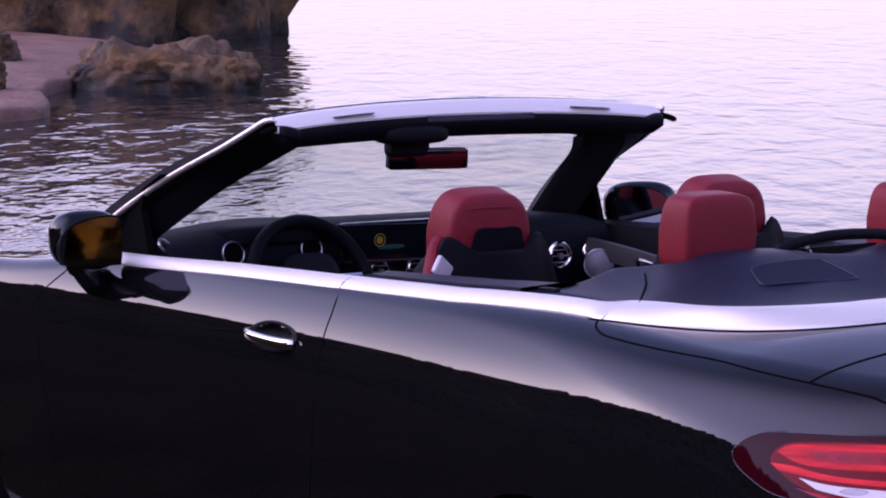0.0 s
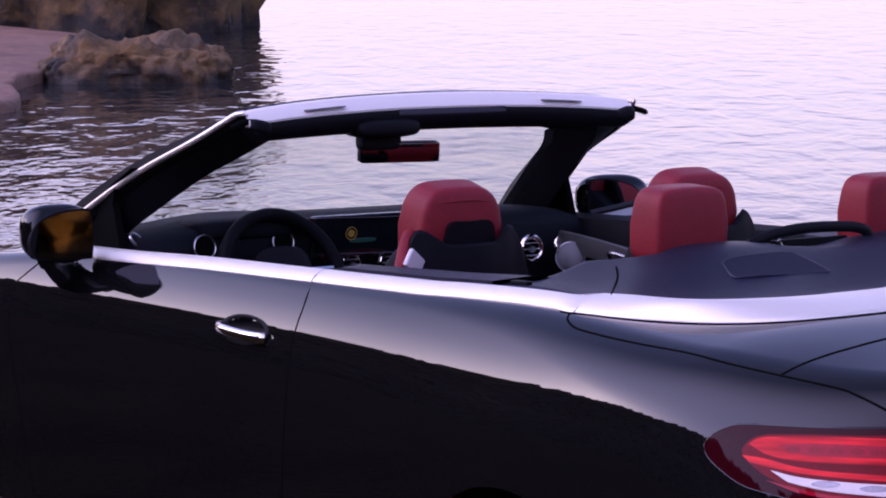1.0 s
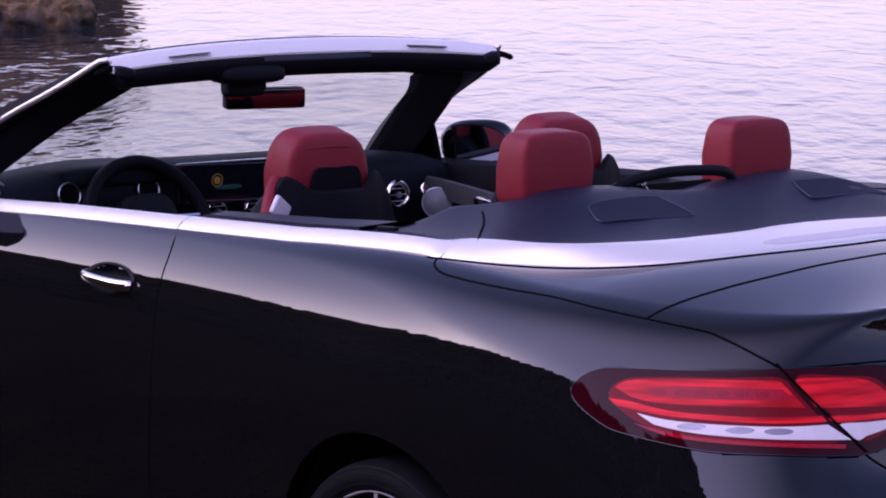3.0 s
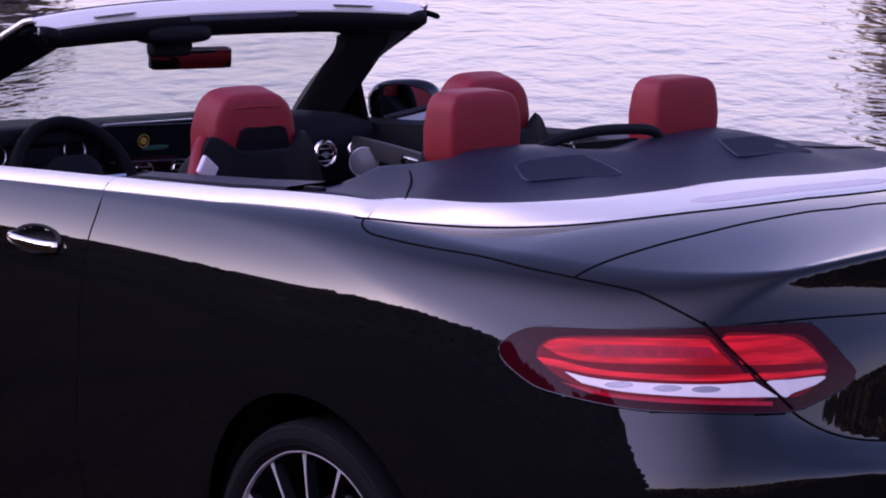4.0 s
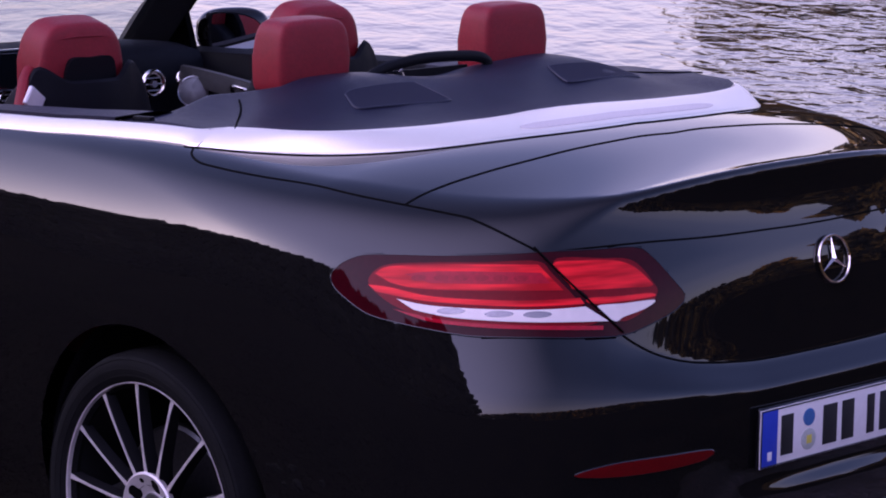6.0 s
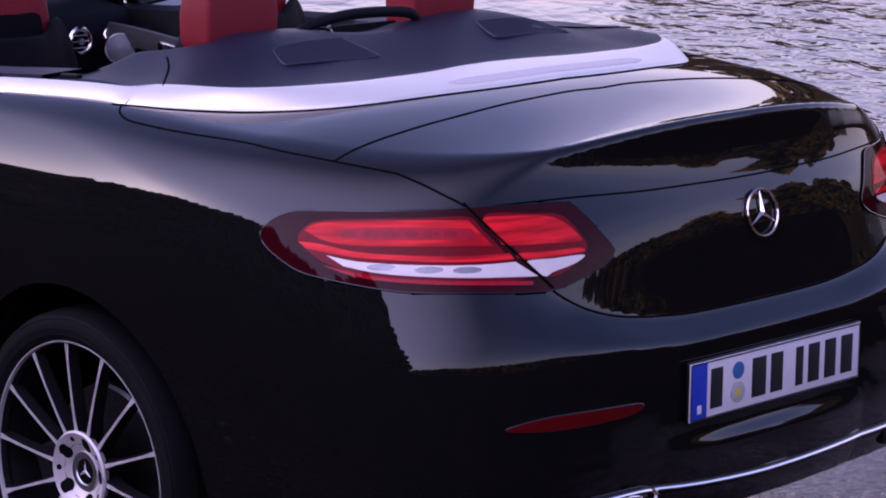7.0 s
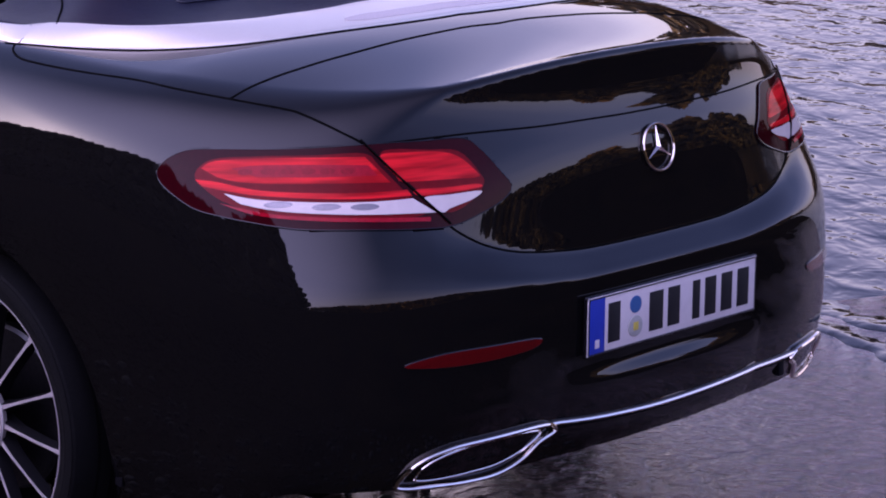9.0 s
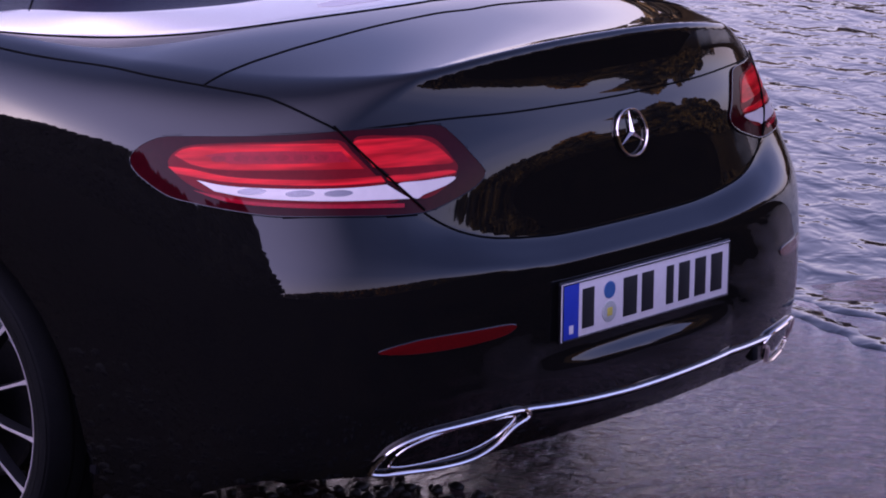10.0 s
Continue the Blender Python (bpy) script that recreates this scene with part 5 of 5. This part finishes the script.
black_z = 1.298 + .014 * crown


def sweep(cols, material, name, parent, label):
    v = np.array(cols).transpose(1, 0, 2)
    k = v.shape[1]
    bm = bmesh.new()
    vl = [bm.verts.new(q) for q in v.reshape(-1, 3)]
    for i in range(len(v) - 1):
        for j in range(k):
            bm.faces.new([vl[q] for q in (i * k + j, i * k + (j + 1) % k, (i + 1) * k + (j + 1) % k, (i + 1) * k + j)])
    bm.faces.new(vl[:k])
    bm.faces.new(vl[-k:][::-1])
    return part(name, bm, material, parent, label, sharp=50)


S = np.stack
header = sweep([S([hx + .045, hy, top_z - .006], 1), S([hx + .02, hy, top_z + .002], 1), S([hx, hy, top_z - .003], 1), S([hx - .022, hy, low_z + .002], 1), S([hx - .020, hy, low_z - .006], 1), S([hx + .04, hy, low_z], 1)], HEADER_LIT, "windscreen_header", car, "pale satin header rail with two dark latch slots")
sweep([S([hx - .026, hy, low_z - .003], 1), S([hx - .030, hy * .99, low_z - .02], 1), S([hx - .012, hy * .955, black_z + .006], 1), S([hx + .015, hy * .95, black_z], 1), S([hx + .055, hy * .96, black_z + .02], 1), S([hx + .05, hy, low_z - .004], 1)], PLASTIC, "header_trim", header, "black inner header trim")
part("header_edge", tube(S([hx + .046, hy * .985, top_z - .002], 1), .006, 8), PIANO, header)
for sg in (1, -1):
    yy = np.linspace(sg * .43, sg * .31, 8)
    c = 1 - (yy / .6) ** 2
    part("latch_slot", tube(S([1.465 + .03 * c - .017, yy, 1.352 + .033 * c ** .8 + .0025], 1), .0085, 8, False, .22), PIANO, header, "dark latch slot")
    part("header_seal", tube(spline([(1.462, sg * .575, 1.352), (1.456, sg * .615, 1.348), (1.45, sg * .650, 1.337)], 4), [.009] * 4 + [.008] * 4 + [.004], 8), GAP, header)
part("mirror_housing_cover", cushion(.10, .20, .050, pose(1.50, .178, 1.322), .6, .5), PLASTIC, header)
for sg in (1, -1):
    part("header_joint", cushion(.05, .06, .034, pose(1.455, sg * .570, 1.338, 12 * sg, 0, 0), .6, .6), PLASTIC, header, "rounded black roof latch joint")
# inner rear-view mirror
im = pose(1.545, .097, 1.256) @ Matrix.Rotation(radians(-17), 4, "Z") @ Matrix.Rotation(radians(-7.5), 4, "Y")
rear_view = part("rear_view_mirror", cushion(.030, .214, .053, im, .16, .14), PLASTIC, header, "black rear-view mirror reflecting the red seats")
TINT = mat("dimming_mirror", (0.20, 0.17, 0.18), 0.06, 1.0, grain=.05, scale=20)
bm = box(.004, .208, .048, im @ Matrix.Translation((-.0155, 0, 0)), .0018, 2)
part("mirror_face", bm, TINT, header)
part("sun_visor", box(.075, .34, .018, pose(1.50, -.02, 1.348, 0, 20, 0), .006, 3), mat("visor_cloth", (0.035, 0.034, 0.045), 0.7, spec=.2, grain=.15, scale=200), header, "dark grey folded sun visor")
part("mirror_stem", cushion(.045, .118, .084, pose(1.548, .157, 1.304), .3, .25), PLASTIC, header, "broad black sensor housing over the mirror")
# windscreen pane
rows = []
for f in np.linspace(0, 1, 14):
    o = A_OUT[0] * 0
    y = np.linspace(1, -1, 22)
    i = f * (len(A_IN) - 1)
    e = np.array([np.interp(i, np.arange(len(A_IN)), A_IN[:, c]) for c in range(3)]) + np.array([.182, .005, -.014])
    bow = .05 * (1 - f) + .03 * f
    rows.append(np.stack([e[0] + bow * (1 - y * y), e[1] * y, e[2] + .045 * f * (1 - y * y)], 1))
g = np.array(rows)
fc = [(i * 22 + j, i * 22 + j + 1, (i + 1) * 22 + j + 1, (i + 1) * 22 + j) for i in range(13) for j in range(21)]
pane = mesh_part("windscreen", g.reshape(-1, 3), fc, WINDSHIELD, car, "clear windscreen pane")
sol = pane.modifiers.new("thickness", "SOLIDIFY")
sol.thickness, sol.use_rim = .005, False
pane.visible_shadow = False

# ---- dashboard ----
dy = np.linspace(.70, -.70, 50)
d_top = 1.078 + .012 * np.exp(-((dy - .37) / .2) ** 2) - .03 * (np.abs(dy) / .7) ** 4
cols = [S([np.full(50, 2.20), dy, d_top - .05], 1), S([np.full(50, 2.05), dy, d_top - .004], 1), S([np.full(50, 1.92), dy, d_top], 1), S([np.full(50, 1.82), dy, d_top - .016], 1), S([np.full(50, 1.795), dy, d_top - .05], 1), S([np.full(50, 1.80), dy, d_top - .12], 1), S([np.full(50, 1.86), dy, d_top - .35], 1), S([np.full(50, 2.2), dy, d_top - .4], 1)]
dash = sweep(cols, DASH, "dashboard", car, "dark leather dashboard with round vents and a wide screen")
part("instrument_hood", cushion(.17, .34, .060, pose(1.86, .37, 1.058), .5, .5), DASH, dash)
scr = part("central_screen", box(.016, .285, .112, pose(1.765, .085, 1.026, 0, -6, 0), .006, 3), SCREEN, dash, "wide black central screen, softly lit")
glow_m = pose(1.7555, .085, 1.022, 0, -6, 0)
part("screen_glow", cushion(.0016, .085, .012, glow_m @ Matrix.Translation((0, -.015, -.010)), .8, .9), SCREEN_TEAL, dash)
part("screen_ring", lathe([(.0165 + .0012 * math.cos(a), .0010 * math.sin(a)) for a in np.linspace(0, 6.283, 6, endpoint=False)], 30, glow_m @ Matrix.Translation((-.0006, .022, .010)) @ Matrix.Rotation(radians(-90), 4, "Y")), SCREEN_GOLD, dash)
sc_m = pose(1.765, .085, 1.026, 0, -6, 0)
edge = [(y, z) for y, z in ((.141, .052), (-.141, .052), (-.141, -.052), (.141, -.052))]
part("screen_bezel", tube(spline([sc_m @ Vector((-.009, y * f, z * g)) for y, z in edge for f, g in ((1, .86), (.97, 1))], 3, True), .0016, 6, True), DARK_CHROME, dash, "thin bright screen edge")
part("screen_dial", disc(.010, .0016, glow_m @ Matrix.Translation((-.0006, .022, .010)) @ Matrix.Rotation(radians(-90), 4, "Y"), 24), SCREEN_GOLD, dash)


def round_vent(m, r, name="air_vent"):
    v = part(name, lathe([(r + .008 * math.cos(a), .010 * math.sin(a)) for a in np.linspace(0, 6.283, 10, endpoint=False)], 36, m), CHROME, dash, "round chrome-ringed air vent")
    part("vent_bowl", disc(r, .004, m @ Matrix.Translation((0, 0, -.012)), 30), GAP, dash)
    for k in (-.5, 0, .5):
        part("vent_slat", box(r * 1.7 * math.cos(k), .003, .012, m @ Matrix.Translation((0, k * r, .001)), .001, 1), ALU, dash)
    part("vent_hub", disc(r * .28, .012, m @ Matrix.Translation((0, 0, .004)), 18), ALU, dash)


back = Matrix.Rotation(radians(-90), 4, "Y")
round_vent(pose(1.752, -.484, .956) @ Matrix.Rotation(radians(-90), 4, "Y") @ Matrix.Rotation(radians(90), 4, "Z"), .034)
round_vent(pose(1.800, -.640, .955) @ Matrix.Rotation(radians(-75), 4, "Y") @ Matrix.Rotation(radians(90), 4, "Z"), .034)
for yy in (.12, .0, -.12):
    round_vent(pose(1.780, yy - .03, .945) @ Matrix.Rotation(radians(-90), 4, "Y") @ Matrix.Rotation(radians(90), 4, "Z"), .032)
# round gauges
for yy in (.535, .30):
    gm = pose(1.785, yy, 1.018, 0, 0, 0) @ Matrix.Rotation(radians(-80), 4, "Y")
    part("gauge_ring", lathe([(.031 + .0018 * math.cos(a), .004 * math.sin(a)) for a in np.linspace(0, 6.283, 8, endpoint=False)], 36, gm), ALU, dash, "bright gauge ring")
    part("gauge_face", disc(.030, .004, gm @ Matrix.Translation((0, 0, -.004)), 30), GAP, dash)
# side demister outlet
part("demister_ring", lathe([(.022 + .003 * math.cos(a), .004 * math.sin(a)) for a in np.linspace(0, 6.283, 8, endpoint=False)], 24, pose(1.86, .690, 1.040, 0, -50, 30)), ALU, dash, "small bright demister outlet")

# steering wheel
sm = pose(1.695, .356, .938) @ Matrix.Rotation(radians(-66), 4, "Y")
sw = part("steering_wheel", lathe([(.170 + .018 * math.cos(a), .020 * math.sin(a)) for a in np.linspace(0, 6.283, 12, endpoint=False)], 56, sm), LEATHER_BLACK, car, "black leather steering wheel with bright spoke inlays")
part("wheel_boss", cushion(.16, .17, .06, sm, .5, .6), PLASTIC, sw)
for a in (0, 180, 90):
    q = sm @ Matrix.Rotation(radians(a + 90), 4, "Z")
    part("wheel_spoke", box(.12, .035, .018, q @ Matrix.Translation((.11, 0, -.004)), .006, 2), PLASTIC, sw)
    part("spoke_inlay", box(.09, .008, .004, q @ Matrix.Translation((.11, .014, .007)), .0015, 1), ALU, sw, "bright inlay")
part("steering_column", tube([(1.72, .372, .935), (1.88, .372, .90)], .045, 14), PLASTIC, sw)

# right door: grey wood inlay, speaker, switches
inlay = spline([(1.98, -.610, .960), (1.82, -.615, .970), (1.64, -.618, .955), (1.46, -.622, .932), (1.30, -.625, .915)], 6)
rows = []
for q in inlay:
    h = float(np.interp(q[0], [1.3, 1.5, 1.9, 1.98], [.020, .030, .028, .010]))
    rows.append([(q[0], q[1] - .010, q[2] + h), (q[0], q[1], q[2] + h * .9), (q[0], q[1] + .004, q[2]), (q[0], q[1], q[2] - h * .9), (q[0], q[1] - .010, q[2] - h)])
bm = bmesh.new()
vl = [[bm.verts.new(p) for p in row] for row in rows]
for i in range(len(vl) - 1):
    for j in range(4):
        bm.faces.new((vl[i][j], vl[i][j + 1], vl[i + 1][j + 1], vl[i + 1][j]))
part("door_inlay", bm, WOOD, right_trim, "grey wood door inlay")
sp = Matrix.Translation((1.728, -.604, .928)) @ Vector((-.62, .76, .18)).to_track_quat("Z", "Y").to_matrix().to_4x4()
spk = part("door_speaker", disc(.040, .016, sp, 40, dome=.012), mat("speaker_grille", (0.16, 0.16, 0.17), 0.38, 0.7, grain=.3, scale=900, bump=.6, bump_scale=1500), right_trim, "round perforated metal door speaker")
part("speaker_ring", lathe([(.041 + .0025 * math.cos(a), .004 + .004 * math.sin(a)) for a in np.linspace(0, 6.283, 8, endpoint=False)], 40, sp), ALU, right_trim)
part("door_grip", tube(spline([(1.56, -.61, .935), (1.53, -.585, .955), (1.47, -.585, .950), (1.43, -.61, .93)], 5), .006, 8), DARK_CHROME, right_trim)

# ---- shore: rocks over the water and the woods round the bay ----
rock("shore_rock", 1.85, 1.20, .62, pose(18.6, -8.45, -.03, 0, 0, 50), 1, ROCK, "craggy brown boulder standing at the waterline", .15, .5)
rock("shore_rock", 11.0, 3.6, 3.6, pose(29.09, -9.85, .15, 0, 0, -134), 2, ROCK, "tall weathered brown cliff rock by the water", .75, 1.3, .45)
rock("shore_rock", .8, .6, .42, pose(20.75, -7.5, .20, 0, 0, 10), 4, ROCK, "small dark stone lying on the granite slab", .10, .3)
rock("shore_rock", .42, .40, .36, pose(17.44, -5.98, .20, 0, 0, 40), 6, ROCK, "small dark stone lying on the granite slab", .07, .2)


def slab(outline, top):
    """A low flat rock: rings drawn in from its outline, with a worn edge and an uneven top."""
    o = spline(outline, 8, True)
    c, n = o.mean(0), len(o)
    rows = []
    for f, z in ((1.01, -.5), (1.0, top - .07), (.996, top - .02), (.985, top), (.95, top + .01), (.88, top + .015), (.8, top + .02), (.7, top + .03), (.58, top + .04), (.45, top + .05), (.3, top + .06), (.15, top + .06), (.02, top + .06)):
        p = c + (o - c) * f
        h = [z + .05 * noise.noise(Vector((q[0] * .8, q[1] * .8, 3))) + .018 * noise.noise(Vector((q[0] * 3, q[1] * 3, 7))) for q in p]
        j = [.06 * noise.noise(Vector((q[0] * 2, q[1] * 2, z * 3))) for q in p]
        rows.append(np.stack([p[:, 0] + j, p[:, 1] + np.roll(j, 5), h], 1))
    faces = [(i * n + k, i * n + (k + 1) % n, (i + 1) * n + (k + 1) % n, (i + 1) * n + k) for i in range(len(rows) - 1) for k in range(n)]
    return tagged(mesh_part("rock_slab", np.concatenate(rows), faces, SLAB), "low flat pinkish granite slab beside the water", "rock", "rocks at the water's edge")


slab([(15.7, -4.3), (15.75, -5.2), (16.1, -5.95), (17.4, -6.5), (18.6, -7.4), (20.4, -9.2), (23.5, -10.6), (27, -10), (27, -6), (20, -3.4), (17, -3.2)], .055)


def woodland(name, arcs, label, seed, vary, leaves):
    """A belt of trees in one mesh: tapered trunks and crowns of many rough clumps."""
    rng = np.random.default_rng(seed)
    ico = bmesh.new()
    bmesh.ops.create_icosphere(ico, subdivisions=1, radius=1)
    iv = np.array([q.co[:] for q in ico.verts])
    ifc = np.array([[q.index for q in f.verts] for f in ico.faces])
    ico.free()
    ring = np.arange(6) * math.pi / 3
    verts, faces, base = [], [], 0
    for az0, az1, dist, rise, count in arcs:
        for k in range(count):
            az = radians(az0 + (az1 - az0) * (k + rng.uniform(-.4, .4)) / max(count - 1, 1))
            d = dist * rng.uniform(.94, 1.10)
            x, y = d * math.cos(az), d * math.sin(az)
            z0 = float(ground_height(np.array(x), np.array(y))) - .1
            h = (d * math.tan(radians(rise[0] + (rise[1] - rise[0]) * k / max(count - 1, 1))) * rng.uniform(*vary) + .85 - z0) / 1.03
            for zz, rr in ((0, .035 * h), (.45 * h, .022 * h), (.92 * h, .006 * h)):
                verts.append(np.stack([x + rr * np.cos(ring), y + rr * np.sin(ring), np.full(6, z0 + zz)], 1))
            for lv in range(2):
                faces += [[base + lv * 6 + j, base + lv * 6 + (j + 1) % 6, base + lv * 6 + 6 + (j + 1) % 6] for j in range(6)]
                faces += [[base + lv * 6 + j, base + lv * 6 + 6 + (j + 1) % 6, base + lv * 6 + 6 + j] for j in range(6)]
            base += 18
            slim = rng.uniform(.20, .34)
            n = 56
            u = rng.uniform(.0, 1, n)
            rad = slim * h * np.sqrt(np.clip(1.08 - u, .02, 1)) * rng.uniform(.2, 1.05, n)
            a = rng.uniform(0, 6.283, n)
            for i in range(n):
                s = h * rng.uniform(.045, .105)
                v = iv * s * rng.uniform(.6, 1.35, (len(iv), 1)) * np.array([1, 1, rng.uniform(.6, 1.1)])
                verts.append(v + np.array([x + rad[i] * math.cos(a[i]), y + rad[i] * math.sin(a[i]), z0 + h * (.03 + .97 * u[i])]))
                faces += (ifc + base).tolist()
                base += len(iv)
    ob = mesh_part(name, np.concatenate(verts), faces, leaves, smooth=False)
    return tagged(ob, label, "woods", kind="stuff")


woodland("woodland", [(-6, 14, 60, (1.5, 2.5), 60), (12, 27, 58, (2.5, 9.6), 70), (25, 34, 58, (9.8, 12.6), 60), (33, 52, 100, (12.8, 15.0), 110), (50, 66, 92, (15, 17.3), 100), (64, 78, 70, (17.3, 19.6), 90), (76, 90, 48, (19.2, 20.0), 90), (88, 98, 36, (20.0, 21.8), 60), (96, 104, 28, (21.8, 25), 44), (103, 110, 20, (25, 28), 26), (98, 109, 19, (15, 22), 30), (20, 62, 44, (4.5, 11.0), 84), (58, 104, 34, (11, 16.5), 90)], "tall dark dusk woods along the shore", 5, (.975, 1.015), FOLIAGE)
woodland("woodland", [(116, 136, 60, (3, 6.6), 30), (134, 180, 60, (6.6, 8.2), 90), (178, 192, 58, (8.4, 9.6), 36), (190, 203, 60, (9.4, 6.2), 34), (202, 224, 74, (5.9, 6.4), 56), (223, 226, 74, (6.6, 8.2), 10), (226, 229, 72, (8.8, 8.8), 10), (228, 232.5, 74, (7.0, 6.4), 14), (206, 232, 56, (3.5, 4.4), 40), (233, 237, 46, (12.6, 12.4), 14), (237, 241, 46, (11, 9.6), 14), (241, 244, 46, (11, 10.4), 10), (244, 249, 46, (9.6, 7.2), 16), (234, 248, 40, (6, 5), 24), (249, 258, 56, (3.5, 3), 12)], "tree line behind the ramp, low sun's gold put into its leaf colour", 6, (.90, 1.05), FOLIAGE_SUNLIT)
woodland("woodland", [(-86, -50, 62, (3, 5), 46), (-84, -54, 76, (3.5, 5.5), 36)], "dark olive trees on the far shore of the bay", 7, (.70, 1.10), FOLIAGE)


# ---- loose wet stones beside the rear wheel, and small waves running up the ramp ----
def gravel(count, seed):
    rng = np.random.default_rng(seed)
    ico = bmesh.new()
    bmesh.ops.create_icosphere(ico, subdivisions=1, radius=1)
    iv = np.array([q.co[:] for q in ico.verts])
    ifc = np.array([[q.index for q in f.verts] for f in ico.faces])
    ico.free()
    verts, faces = [], []
    for k in range(count):
        x, y = rng.uniform(-1.5, .5), rng.uniform(-.1, 1.5)
        s = rng.uniform(.006, .024)
        v = iv * rng.uniform(.7, 1.25, (len(iv), 1)) * np.array([s, s * rng.uniform(.6, 1.2), s * rng.uniform(.4, .7)])
        verts.append(v + np.array([x, y, float(ground_height(np.array(x), np.array(y))) + s * .25]))
        faces += (ifc + k * len(iv)).tolist()
    ob = mesh_part("gravel", np.concatenate(verts), faces, mat("wet_stone", (0.022, 0.020, 0.019), 0.3, grain=.4, scale=40, blotch=.3, spec=.35), smooth=True)
    return tagged(ob, "small dark wet stones scattered beside the rear wheel", "gravel", kind="stuff")


gravel(900, 11)
for line, wide in ((((-.95, -1.72), (-.45, -1.93), (.05, -2.06), (.6, -2.30), (1.6, -2.75), (2.8, -3.3)), .14), (((-1.1, -1.42), (-.62, -1.62), (-.28, -1.78), (.1, -1.98), (.5, -2.2)), .10)):
    c = spline(line, 10)
    rows = []
    for i, q in enumerate(c):
        t = min(i, len(c) - 1 - i) / 8
        base = max(WATER_Z, float(ground_height(q[0], q[1])))
        h = .006 * min(1, t) * (1 + .35 * math.sin(i * .9) + .2 * math.sin(i * 2.3))
        d = c[min(i + 1, len(c) - 1)] - c[max(i - 1, 0)]
        d = np.array([-d[1], d[0]]) / np.linalg.norm(d)
        w = wide * (1 + .3 * math.sin(i * 1.3))
        rows.append([(q[0] + d[0] * w * a, q[1] + d[1] * w * a, base - .012 + (h + .012) * k) for a, k in ((-1.6, 0), (-.8, .45), (-.2, .9), (.15, 1), (.4, .6), (.6, 0))])
    v = np.array(rows)
    fc = [(i * 6 + j, i * 6 + j + 1, (i + 1) * 6 + j + 1, (i + 1) * 6 + j) for i in range(len(v) - 1) for j in range(5)]
    tagged(mesh_part("water", v.reshape(-1, 3), fc, WATER), "small wave running up the wet ramp", "water", kind="structure")
